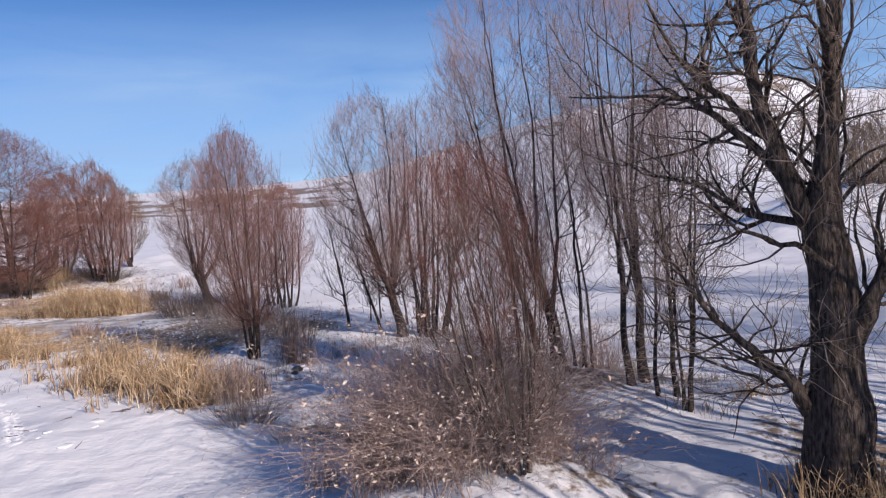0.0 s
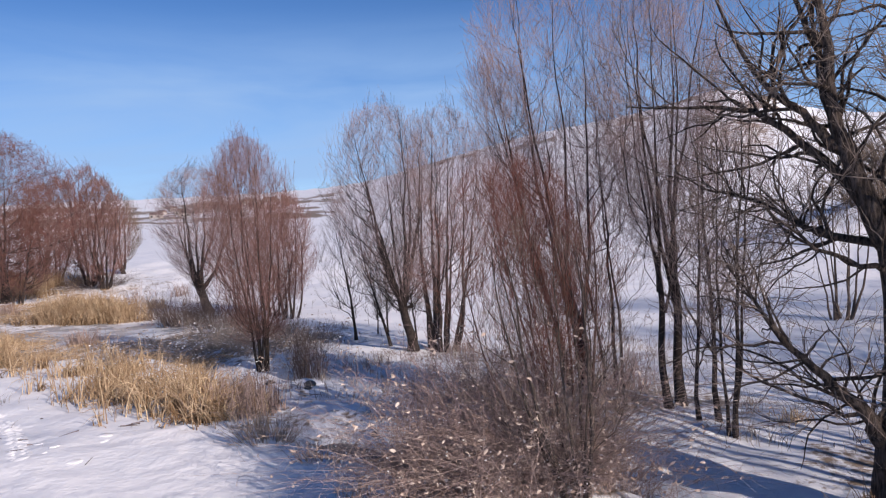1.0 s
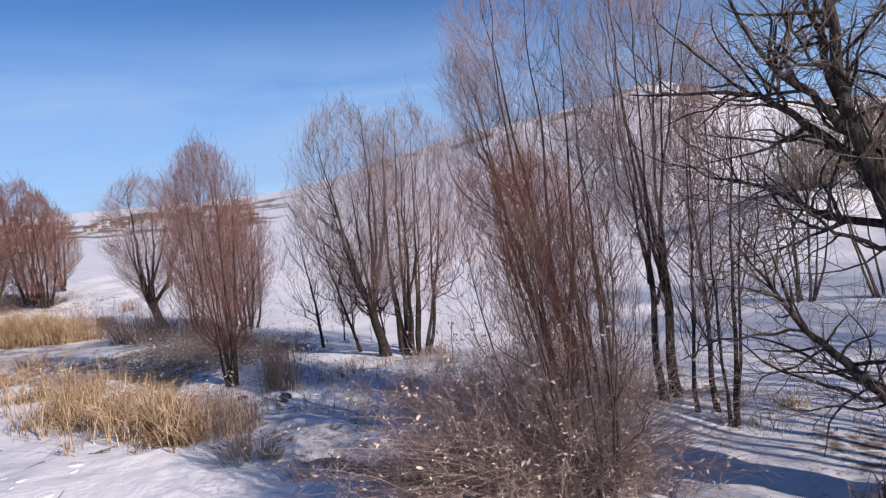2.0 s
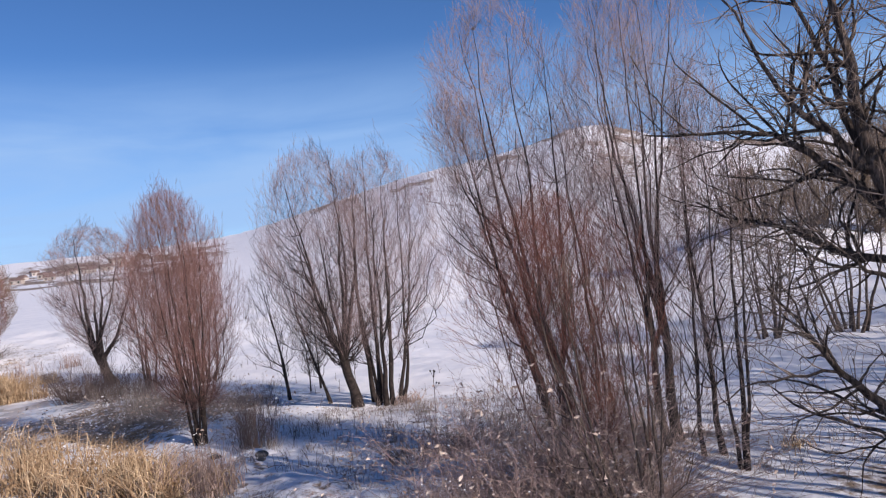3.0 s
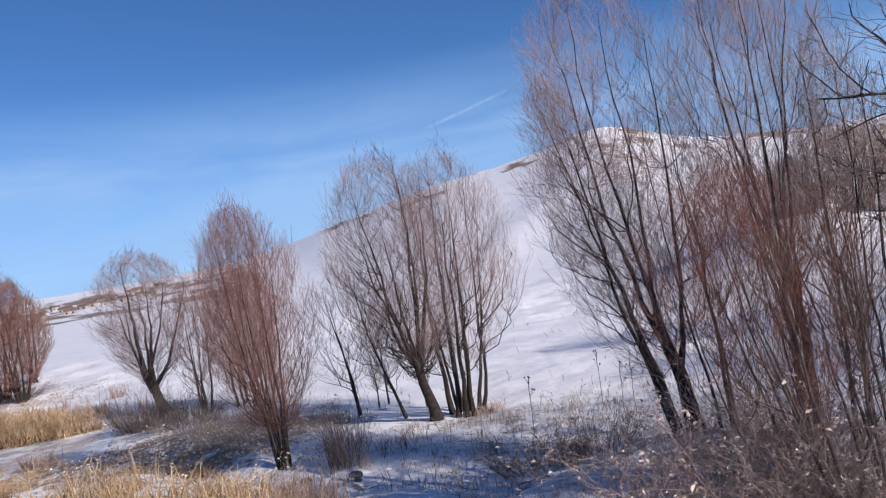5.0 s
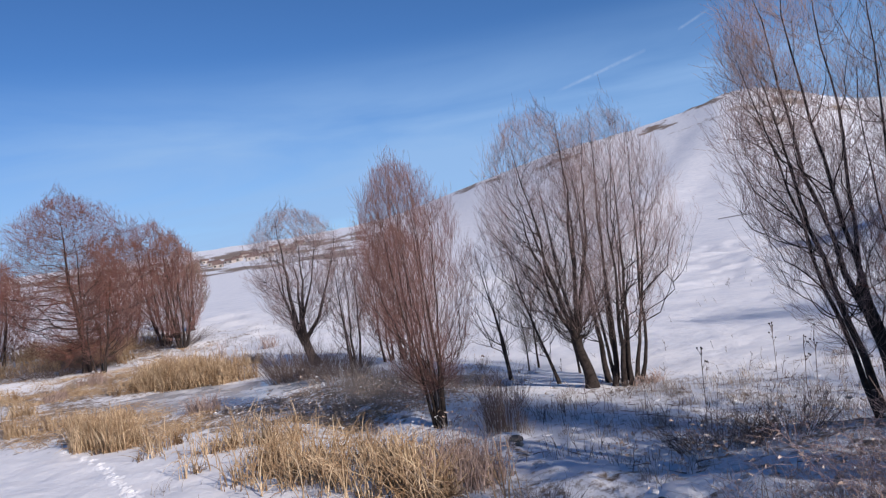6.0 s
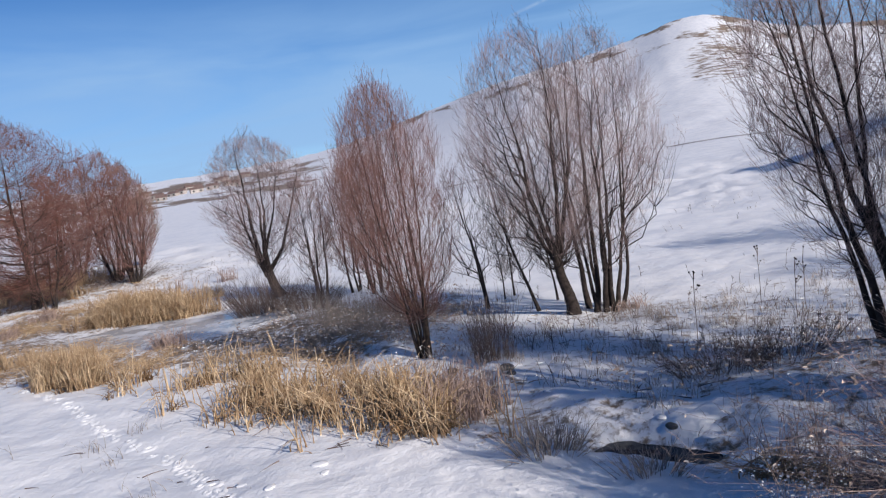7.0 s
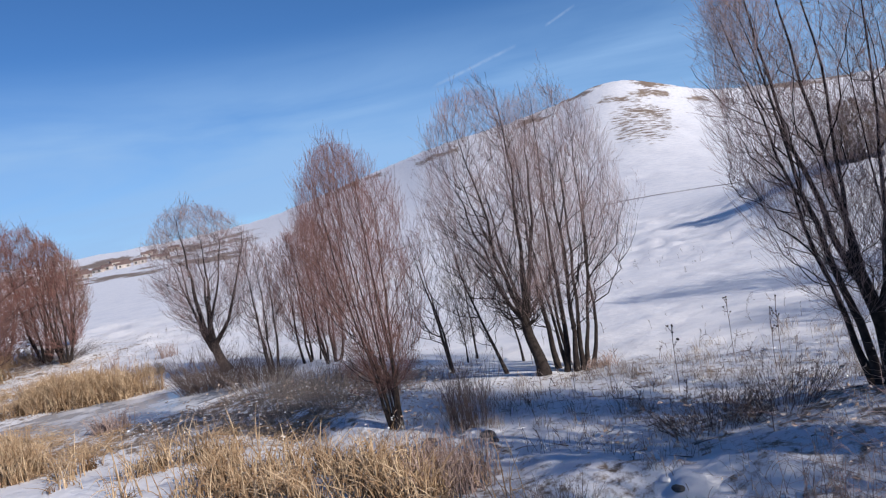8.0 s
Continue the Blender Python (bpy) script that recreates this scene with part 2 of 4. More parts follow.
def tubes(batches, sides):
    """Tapered tubes along polylines. batches: pairs of points (m, n, 3) and radii (m, n). Gives vertices and quads."""
    vs, fs, base = [], [], 0
    for P, R in batches:
        m, n, _ = P.shape
        if m == 0:
            continue
        T = np.empty_like(P)
        T[:, 1:-1] = P[:, 2:] - P[:, :-2]
        T[:, 0], T[:, -1] = P[:, 1] - P[:, 0], P[:, -1] - P[:, -2]
        T = unit(T)
        ref = np.where(np.abs(T[:, :1, 2:3]) > 0.8, np.array([[[1.0, 0.2, 0.0]]]), np.array([[[0.1, 0.0, 1.0]]]))
        U = unit(np.cross(T, np.broadcast_to(ref, T.shape)))
        V = np.cross(T, U)
        a = np.arange(sides) * 2 * math.pi / sides
        ring = P[:, :, None] + R[:, :, None, None] * (np.cos(a)[None, None, :, None] * U[:, :, None] + np.sin(a)[None, None, :, None] * V[:, :, None])
        vs.append(ring.reshape(-1, 3))
        i = np.arange(m)[:, None, None] * n * sides + np.arange(n - 1)[None, :, None] * sides
        s0, s1 = np.arange(sides), (np.arange(sides) + 1) % sides
        q = np.stack([i + s0, i + s1, i + sides + s1, i + sides + s0], -1)
        fs.append(q.reshape(-1, 4) + base)
        base += m * n * sides
    return np.concatenate(vs), np.concatenate(fs)


def smooth01(x, a, b):
    t = np.clip((np.asarray(x, float) - a) / (b - a), 0, 1)
    return t * t * (3 - 2 * t)


def value_noise(x, y):
    x, y = np.asarray(x, float), np.asarray(y, float)
    xi, yi = np.floor(x), np.floor(y)
    fx, fy = x - xi, y - yi
    fx, fy = fx * fx * (3 - 2 * fx), fy * fy * (3 - 2 * fy)

    def h(i, j):
        s = np.sin(i * 127.1 + j * 311.7) * 43758.5453
        return s - np.floor(s)
    return (h(xi, yi) * (1 - fx) + h(xi + 1, yi) * fx) * (1 - fy) + (h(xi, yi + 1) * (1 - fx) + h(xi + 1, yi + 1) * fx) * fy


def fbm(x, y, octaves=4):
    out, amp, tot = 0.0, 1.0, 0.0
    for k in range(octaves):
        out = out + amp * value_noise(x * 2 ** k + 17.3 * k, y * 2 ** k - 9.1 * k)
        tot += amp
        amp *= 0.5
    return out / tot


# ---- the lie of the land ----
MID = (-1.0, 3.0)                       # the walk's middle, round which the land is laid out
RIDGE_AZ = [-180, -70, -40, -28, -20, -15, -12, -8, -4, 0, 4, 8, 12, 14, 18, 26, 40, 80, 180]
RIDGE_TAN = [.02, .03, .038, .040, .0415, .046, .054, .071, .088, .102, .109, .121, .138, .130, .100, .082, .07, .04, .02]
STREAM = [(-11.0, 22.6), (-8.6, 20.0), (-6.9, 17.0), (-5.0, 14.6), (-3.7, 12.75), (-2.55, 12.3), (-1.5, 11.5), (0.6, 10.0), (3.0, 7.9), (7.0, 5.5)]


def from_line(x, y, line):
    """Distance of each place from a bent line."""
    best = np.full(np.shape(x), 1e9)
    for (ax, ay), (bx, by) in zip(line[:-1], line[1:]):
        dx, dy = bx - ax, by - ay
        t = np.clip(((x - ax) * dx + (y - ay) * dy) / (dx * dx + dy * dy), 0, 1)
        best = np.minimum(best, np.hypot(x - ax - t * dx, y - ay - t * dy))
    return best


def blob(x, y, cx, cy, rx, ry):
    """1 in the middle of an oval, 0 outside it."""
    return np.clip(1.25 - np.hypot((x - cx) / rx, (y - cy) / ry), 0, 1)


def ridge(az):
    far = np.interp(az, [-180, -60, -30, -20, -9, 0, 10, 40, 90, 180], [900, 1200, 1100, 930, 620, 460, 410, 420, 700, 900])
    crest = sum(np.interp(az + o, RIDGE_AZ, RIDGE_TAN) for o in (-1.4, -0.7, 0.0, 0.7, 1.4)) / 5
    return far, crest * far + 3.1


def land(x, y):
    x, y = np.asarray(x, float), np.asarray(y, float)
    dx, dy = x - MID[0], y - MID[1]
    d = np.hypot(dx, dy)
    az = np.degrees(np.arctan2(dx, dy))
    far, top = ridge(az)
    s = (d - 33) / (far - 33)
    rise = np.clip(s, 0, 1) ** 2.3
    drop = np.where(s > 1, np.exp(-((d - far) / (0.55 * far)) ** 2), 1.0)
    z = (top - 0.7) * rise * drop + 0.7 * smooth01(d, 33, 62)
    # snow-filled folds of the hillside, and the rough bank at its foot
    fold = (fbm(az / 9 + s * 3.0 + 3, s * 3.5 - az / 14) - 0.5) * 2.2 * np.clip(s, 0, 1) * (1 - np.clip(s, 0, 1)) * 1.6
    z = z + fold * (az > -70)
    sc = np.clip(s, 0, 1)
    for a0, slant, wide, tall in ((12.5, 13, 2.2, 1.7), (4.0, 10, 3.0, 0.9)):
        z = z + tall * np.exp(-((az - a0 + slant * (1 - sc)) / wide) ** 2) * sc * (1 - sc) * 3
    z = z + (fbm(x / 7, y / 7, 4) - 0.5) * 1.1 * smooth01(s, 0.15, 0.4) * (az > -20)
    z = z + ((fbm(x / 3.4, y / 2.0) - 0.5) * 0.62 + (fbm(x / 1.0, y / 0.9, 3) - 0.5) * 0.34) * smooth01(d, 31, 40) * (1 - smooth01(d, 50, 80))
    # the low bank from which the walk looks out
    z = z + 0.24 * smooth01(blob(x, y, 2.7, 11.7, 2.6, 2.4), 0, 1)
    z = z + 0.35 * blob(x, y, 0.5, 13.0, 1.9, 1.9) + 0.55 * blob(x, y, 0.2, 8.5, 1.6, 1.2)
    # the land climbs early on the right
    z = z + 1.0 * smooth01(d, 24, 45) * smooth01(az, 8, 50) * (1 - smooth01(d, 60, 140))
    # a low spur that carries a thicket
    z = z + 2.0 * np.exp(-((az - 22) / np.where(az < 22, 6.0, 8.0)) ** 2) * smooth01(d, 31, 43) * (1 - smooth01(d, 52, 95))
    z = z + 1.45 * (1 - smooth01(y + 0.15 * x, 2.2, 7.4))
    # uneven meadow
    near = 1 - smooth01(d, 40, 90)
    z = z + near * ((fbm(x / 3.1, y / 2.7, 3) - 0.5) * 0.22 + (fbm(x / 0.6, y / 0.5, 3) - 0.5) * 0.07)
    c = from_line(x, y, STREAM)
    lumps = fbm(x / 0.42 + 40, y / 0.34, 4)
    ragged = fbm(x / 0.55 + 7, y / 0.30 - 3, 3)
    c = c + (ragged - 0.5) * 0.55
    deep = 0.25 + 0.8 * blob(x, y, -2.55, 12.3, 0.85, 0.6) + 0.6 * blob(x, y, -0.6, 10.7, 0.7, 0.5) + 0.6 * blob(x, y, -6.7, 16.6, 0.9, 1.2)
    z = z - 0.40 * deep * np.exp(-(c / 0.38) ** 2) * (lumps * 1.1 + 0.45) + 0.16 * np.exp(-((c - 0.95) / 0.45) ** 2) * lumps
    pond = blob(x, y, -14.0, 24.5, 4.0, 3.0)
    z = z * (1 - np.minimum(1, pond * 2.5)) - 0.05 * np.minimum(1, pond * 2.5)
    return z


def ground_at(x, y):
    return float(land(np.array([x]), np.array([y]))[0])


def build_ground():
    az = np.concatenate([np.arange(-180, -60, 5.0), np.arange(-60, 48, 0.34), np.arange(48, 180, 5.0)])
    r = np.concatenate([[0.0], np.geomspace(0.8, 6, 14)[:-1], np.geomspace(6, 60, 175)[:-1], np.geomspace(60, 700, 120)[:-1], np.geomspace(700, 4200, 40)])
    A, Rr = np.meshgrid(np.radians(az), r)
    x, y = MID[0] + Rr * np.sin(A), MID[1] + Rr * np.cos(A)
    z = land(x, y)
    na, nr = len(az), len(r)
    i, j = np.meshgrid(np.arange(nr - 1), np.arange(na), indexing="ij")
    j1 = (j + 1) % na
    quads = np.stack([i * na + j, i * na + j1, (i + 1) * na + j1, (i + 1) * na + j], -1).reshape(-1, 4)[:, ::-1]
    ob = mesh_object("ground", np.stack([x, y, z], -1).reshape(-1, 3), quads, SNOW_GROUND)
    x, y = x.ravel(), y.ravel()
    litter = (1.2 * blob(x, y, -8.2, 21.4, 3.8, 3.8) + 0.8 * blob(x, y, 2.2, 13.2, 1.8, 1.6) + 0.25 * blob(x, y, -2.3, 19.4, 1.6, 1.1)
              + 0.4 * blob(x, y, 0.1, 8.7, 1.6, 1.4) + 0.5 * blob(x, y, 0.3, 13.0, 1.6, 1.4) + 0.42 * blob(x, y, -1.0, 16.5, 5.0, 4.5) + 0.6 * blob(x, y, -18.5, 29, 6, 5) + 0.9 * blob(x, y, -18, 23, 4.5, 3) + 0.9 * blob(x, y, -21.5, 29.0, 4.5, 3)
              + 0.8 * blob(x, y, -29, 40, 11, 8) + 0.9 * blob(x, y, 3.9, 10.2, 1.1, 1.1) + 0.8 * blob(x, y, -13.5, 20.6, 4, 1.8)
              + 0.42 * np.exp(-(from_line(x, y, STREAM) / 0.9) ** 2))
    d = np.hypot(x - MID[0], y - MID[1])
    a = np.degrees(np.arctan2(x - MID[0], y - MID[1]))
    far, _ = ridge(a)
    s = d / far
    streak = fbm(a / 3.0, s * 26, 4)
    earth = smooth01(s, 0.74, 0.98) * (0.16 + 0.56 * smooth01(streak, 0.5, 0.66)) * smooth01(a, -12, -6)
    earth += 0.5 * blob(a, s, 14.6, 0.995, 1.9, 0.045)
    earth += 0.46 * smooth01(blob(a, s, 13.4, 0.72, 3.2, 0.18), 0.0, 0.8)
    west = (1 - smooth01(a, -17, -11)) * smooth01(s, 0.40, 0.46) * (1 - smooth01(s, 0.86, 0.93))
    earth += west * (0.25 + 0.5 * smooth01(fbm(a / 2.2, s * 30, 4), 0.40, 0.6))
    earth = earth * (s < 1.4)
    for name, values in (("litter", np.clip(litter, 0, 0.85)), ("earth", np.clip(earth, 0, 1))):
        attr = ob.data.attributes.new(name, "FLOAT", "POINT")
        attr.data.foreach_set("value", values.astype(np.float32))
    return tagged(ob, "snow-covered meadow and hillside with dead grass", "ground", kind="structure")


build_ground()


# ---- water, ice and the far hillside ----
def strip_mesh(line, half, z, wobble, seed):
    """A bent strip with uneven edges along a line of (x, y)."""
    rng = np.random.default_rng(seed)
    pts = []
    for (ax, ay), (bx, by) in zip(line[:-1], line[1:]):
        k = max(2, int(math.hypot(bx - ax, by - ay) / 0.15))
        pts += [(ax + (bx - ax) * i / k, ay + (by - ay) * i / k) for i in range(k)]
    p = np.array(pts + [line[-1]])
    t = np.gradient(p, axis=0)
    n = unit(np.stack([-t[:, 1], t[:, 0]], -1))
    w1, w2 = (half * (1 + wobble * rng.uniform(-1, 1, len(p))) for _ in range(2))
    a, b = p + n * w1[:, None], p - n * w2[:, None]
    v = np.concatenate([np.c_[a, np.full(len(p), z)], np.c_[b, np.full(len(p), z)]])
    i = np.arange(len(p) - 1)
    return v, np.stack([i, i + len(p), i + len(p) + 1, i + 1], -1)


v, f = strip_mesh(STREAM, 0.55, -0.20, 0.2, 3)
tagged(mesh_object("stream", v, f, WATER), "narrow dark open stream between snowy banks", "stream", kind="structure")

a = np.linspace(0, 2 * math.pi, 73)[:-1]
rad = 1 + 0.16 * np.sin(3 * a + 1) + 0.09 * np.sin(7 * a)
v = np.c_[-14.0 + 3.4 * rad * np.cos(a), 24.5 + 2.3 * rad * np.sin(a), np.full(72, -0.045)]
v = np.concatenate([v, [[-14.0, 24.5, -0.02]]])
i = np.arange(72)
tagged(mesh_object("pond_ice", v, np.stack([i, (i + 1) % 72, np.full(72, 72)], -1), ICE),
       "frozen grey pond dusted with snow beside the reeds", "pond", kind="structure")


def hill_track(a0, a1):
    """A cart track that runs level along the foot of the hill, its cut's shade painted in grey."""
    az = np.radians(np.arange(a0, a1, 0.4))
    r = 98 + 4 * np.sin(az * 9)
    rows = []
    wide = 0.06 + 0.22 * smooth01(fbm(az * 40, az * 0 + 2, 2), 0.35, 0.75)
    for off in (-wide, wide):
        x, y = MID[0] + (r + off) * np.sin(az), MID[1] + (r + off) * np.cos(az)
        rows.append(np.c_[x, y, land(x, y) + 0.06 + (0.10 if off[0] > 0 else 0)])
    v = np.concatenate(rows)
    n = len(az)
    i = np.arange(n - 1)
    return mesh_object("hill_track", v, np.stack([i, i + 1, i + n + 1, i + n], -1), TRACK_CUT_SHADE)


for a0, a1 in ((-7.5, -2.5), (8.5, 24)):
    tagged(hill_track(a0, a1), "cart track along the snowy hillside, its cut's shade painted grey", "track", kind="structure")


def contrail(az0, el0, az1, el1, wide, name):
    """A thin vapour trail 3.5 km away, soft at its edges and ends."""
    n, k = 40, 7
    t = np.linspace(0, 1, n)[:, None] + np.zeros((1, k))
    s = np.linspace(-1, 1, k)[None, :] + np.zeros((n, 1))
    az, el = np.radians(az0 + (az1 - az0) * t), np.radians(el0 + (el1 - el0) * t + s * wide)
    d = 3500
    x, y, z = d * np.cos(el) * np.sin(az), d * np.cos(el) * np.cos(az), d * np.sin(el) + 3
    i, j = np.meshgrid(np.arange(n - 1), np.arange(k - 1), indexing="ij")
    f = np.stack([i * k + j, i * k + j + 1, (i + 1) * k + j + 1, (i + 1) * k + j], -1).reshape(-1, 4)
    ob = mesh_object(name, np.stack([x, y, z], -1).reshape(-1, 3), f, CONTRAIL)
    dens = (np.cos(s * math.pi / 2) ** 1.5) * np.sin(t * math.pi) ** 0.5
    at = ob.data.attributes.new("vapour", "FLOAT", "POINT")
    at.data.foreach_set("value", dens.ravel().astype(np.float32))
    return tagged(ob, "thin white contrail high in blue sky", "contrail", kind="structure")


contrail(-0.2, 9.75, 6.4, 11.45, 0.17, "contrail")
contrail(8.6, 12.3, 10.9, 13.2, 0.14, "contrail")


# ---- trees ----
def crown_half_width(u, low, W, top):
    """Half-width of a crown at the height share u; low: where it starts, top: how blunt it ends."""
    k = np.clip((u - low) / (1 - low), 0, 1)
    return 0.5 * W * np.minimum(1, 0.38 + 1.2 * k ** 0.8) * np.clip(1 - k ** top, 0, 1) ** 0.5


def sprout(rng, P, R, count, span, angle, length, up, n, wob, ratio, cap, tip, inside, outward=0.0, centre=(0, 0)):
    """Grows count shoots from the lines P (m, n, 3) with radii R. Gives their lines and radii."""
    m, k, _ = P.shape
    seg = np.linalg.norm(P[:, 1:] - P[:, :-1], axis=2).sum(1)
    idx = rng.choice(m, count, p=seg / seg.sum())
    t = rng.uniform(span[0], span[1], count)
    f = t * (k - 1)
    i = np.minimum(f.astype(int), k - 2)
    g = (f - i)[:, None]
    p0 = P[idx, i] * (1 - g) + P[idx, i + 1] * g
    r0 = R[idx, i] * (1 - g[:, 0]) + R[idx, i + 1] * g[:, 0]
    d = unit(P[idx, i + 1] - P[idx, i])
    q = rng.normal(size=(count, 3))
    if outward:
        o = p0 - np.array([*centre, 0])
        o[:, 2] = 0
        q += unit(o) * outward
    q = unit(q - (q * d).sum(1, keepdims=True) * d)
    a = np.radians(rng.uniform(angle[0], angle[1], count))[:, None]
    w = d * np.cos(a) + q * np.sin(a)
    L = rng.uniform(length[0], length[1], count) * (1.15 - 0.55 * t)
    step = (L / (n - 1))[:, None]
    pts = [p0]
    for _ in range(n - 1):
        w = unit(w + np.array([0, 0, up]) / (n - 1) + rng.normal(size=(count, 3)) * wob)
        pts.append(pts[-1] + w * step)
    Q = np.stack(pts, 1)
    for _ in range(6):
        out = ~inside(Q[:, -1])
        if not out.any():
            break
        Q[out] = Q[out, :1] + (Q[out] - Q[out, :1]) * 0.72
    r_base = np.minimum(r0 * ratio, cap)
    prof = np.linspace(1, 0, n)[None, :] ** 0.8
    return Q, tip + (np.maximum(r_base, tip)[:, None] - tip) * prof


def reach(rng, P, R, targets, n, ratio, cap, tip, longest, wob, slope=1.15, first=0, bow=0.62, part_of=0.45):
    """Grows one shoot to each target from the best place on the lines P with radii R: it leaves flat and then bends upwards."""
    src = P[:, first:].reshape(-1, 3)
    rad = R[:, first:].reshape(-1)
    S = np.empty_like(targets)
    r0 = np.empty(len(targets))
    for i in range(0, len(targets), 400):
        T = targets[i:i + 400]
        d = T[:, None] - src[None]
        dh = np.hypot(d[..., 0], d[..., 1])
        dz = d[..., 2]
        cost = np.abs(dz - slope * dh - 0.12) + part_of * np.sqrt(dh * dh + dz * dz) + 6.0 * (dz < 0.1) + rng.uniform(0, 0.22, dh.shape)
        j = cost.argmin(1)
        S[i:i + 400], r0[i:i + 400] = src[j], rad[j]
    D = targets - S
    L = np.linalg.norm(D, axis=1, keepdims=True)
    D = D * np.minimum(1, longest / np.maximum(L, 1e-6))
    L = np.minimum(L, longest)
    ctrl = S + D * np.array([bow, bow, 0.36])
    t = np.linspace(0, 1, n)[None, :, None]
    Q = S[:, None] * (1 - t) ** 2 + 2 * ctrl[:, None] * t * (1 - t) + (S + D)[:, None] * t ** 2
    Q = Q + np.cumsum(rng.normal(size=Q.shape) * wob * L[:, :, None] / n, axis=1) * (t > 0)
    base = np.maximum(np.minimum(np.minimum(r0 * ratio, cap), 0.4 * cap + 0.6 * cap * L[:, 0] / longest), tip)
    prof = np.linspace(1, 0, n)[None, :] ** 1.1
    return Q, tip + (base[:, None] - tip) * prof


def tree(name, x, y, H, W, stems, seed, bark, twig, label, low=0.2, top=3.0, ring=0.2, lean=(0.0, 0.0), stem_r=0.05, spread=0.55,
         branches=90, twigs=900, fine=4500, fork=0.0, tip=0.0013, group="", category="tree", straight=0.7, limbs=0, thick=1.0,
         slope=1.15, foot_lean=0.0, hollow=0.45, sink=0.04, rough=1.0, wood=None):
    """A bare willow: stems from the stool, boughs that bend up to the crown's rim, twigs that fill it and fine shoots.
    fork: height of the single trunk below the stems. lean: how far the top stands off the foot, in metres.
    slope: how steeply the boughs rise. hollow: share of the crown's half-width within which few twigs end."""
    rng = np.random.default_rng(seed)
    root = new(name)
    root.location = (x, y, ground_at(x, y) - sink)
    turn = rng.uniform(0, 6.28)

    def axis(u):
        return np.stack([lean[0] * u, lean[1] * u], -1)

    def rim(u, a):
        lobes = 1 + rough * (0.15 * np.sin(3 * a + turn + 3 * u) + 0.11 * np.sin(5 * a - turn + 8 * u) + 0.07 * np.sin(9 * a + 13 * u))
        return crown_half_width(u, low, W, top) * lobes

    def targets(count, inner, outer, lowest=0.0):
        u = low + (1 - low) * (lowest + (1 - lowest) * rng.uniform(0, 1, count) ** 0.85)
        a = rng.uniform(0, 2 * math.pi, count)
        r = rim(u, a) * np.sqrt(rng.uniform(inner ** 2, outer ** 2, count))
        c = axis(u)
        return np.c_[c[:, 0] + r * np.cos(a), c[:, 1] + r * np.sin(a), u * H * (1 + 0.05 * np.sin(3 * a + turn) + 0.03 * np.sin(5 * a))]

    def inside(p):
        u = p[:, 2] / H
        c = axis(u)
        d = p[:, :2] - c
        return (np.hypot(d[:, 0], d[:, 1]) <= rim(u, np.arctan2(d[:, 1], d[:, 0])) * rng.uniform(0.98, 1.28, len(p)) + 0.08) & (u < rng.uniform(1.0, 1.09, len(p))) & (p[:, 2] > 0.06)

    n = 12
    base_at = np.array([0.0, 0.0, 0.0])
    if fork:
        k = np.linspace(0, 1, 8)
        bent = foot_lean if foot_lean else lean[0] * fork / H * 1.6
        trunk = np.c_[bent * k + 0.03 * np.sin(k * 7 + seed), lean[1] * k * fork / H + 0.02 * np.sin(k * 5), k * fork]
        tr = stem_r * 1.9 * (1.2 - 0.4 * k) + stem_r * 0.9 * np.exp(-k * 9)
        v, f = tubes([(trunk[None], tr[None])], 10)
        v += (np.c_[fbm(v[:, 2] * 6, v[:, 1] * 9), fbm(v[:, 2] * 6 + 9, v[:, 0] * 9), 0.5 + 0 * v[:, 2]] - 0.5) * stem_r * 0.6
        mesh_object("trunk", v, f, bark, root)
        base_at = trunk[-1]
    lines, radii = [], []
    for s in range(stems):
        ang = 2 * math.pi * (s + rng.uniform(-0.35, 0.35)) / stems + turn
        rr = ring * math.sqrt(rng.uniform(0.1, 1))
        start = trunk[rng.integers(4, 8)] if fork and s else base_at
        foot = start + np.array([rr * math.cos(ang), rr * math.sin(ang), 0.0 if not fork else -0.06])
        u = rng.uniform(0.74, 0.93) if s else 0.93
        out = float(rim(np.array(min(u, 0.86)), np.array(ang))) * spread * rng.uniform(0.55, 1.15) * (1.0 if s or fork or stems > 4 else 0.35)
        head = np.array([lean[0] * u + out * math.cos(ang), lean[1] * u + out * math.sin(ang), H * u])
        k = np.linspace(0, 1, n)[:, None]
        mid = foot * 0.5 + head * 0.5 + np.array([math.cos(ang), math.sin(ang), 0]) * out * (1 - straight) * 1.2
        line = foot * (1 - k) ** 2 + 2 * mid * k * (1 - k) + head * k ** 2
        line += np.cumsum(rng.normal(size=(n, 3)) * 0.024 * H / 5, axis=0) * (k > 0)
        r = stem_r * rng.uniform(0.55, 1.1) * (1 - k[:, 0]) ** 1.15 + 0.0035 + stem_r * 0.35 * np.exp(-k[:, 0] * 14)
        lines.append(line)
        radii.append(r)
    P, R = np.stack(lines), np.stack(radii)
    for s in range(stems):
        v, f = tubes([(P[s:s + 1], R[s:s + 1])], 8)
        mesh_object("stem", v, f, bark, root)
    Q1, R1 = reach(rng, P, R, targets(branches, 0.62, 0.97), 8, 0.55, min(stem_r * 0.40, 0.010 + 0.13 * stem_r), 0.0024, 0.55 * H, 0.30, slope, 2 if not fork else 0)
    order = np.argsort(-R1[:, 0])
    Q1, R1 = Q1[order], R1[order]
    for s in range(min(limbs, branches)):
        v, f = tubes([(Q1[s:s + 1], R1[s:s + 1])], 6)
        mesh_object("limb", v, f, bark, root)
    # the stems' upper halves carry twigs as the boughs do
    i = np.linspace(n // 2, n - 1, 8).round().astype(int)
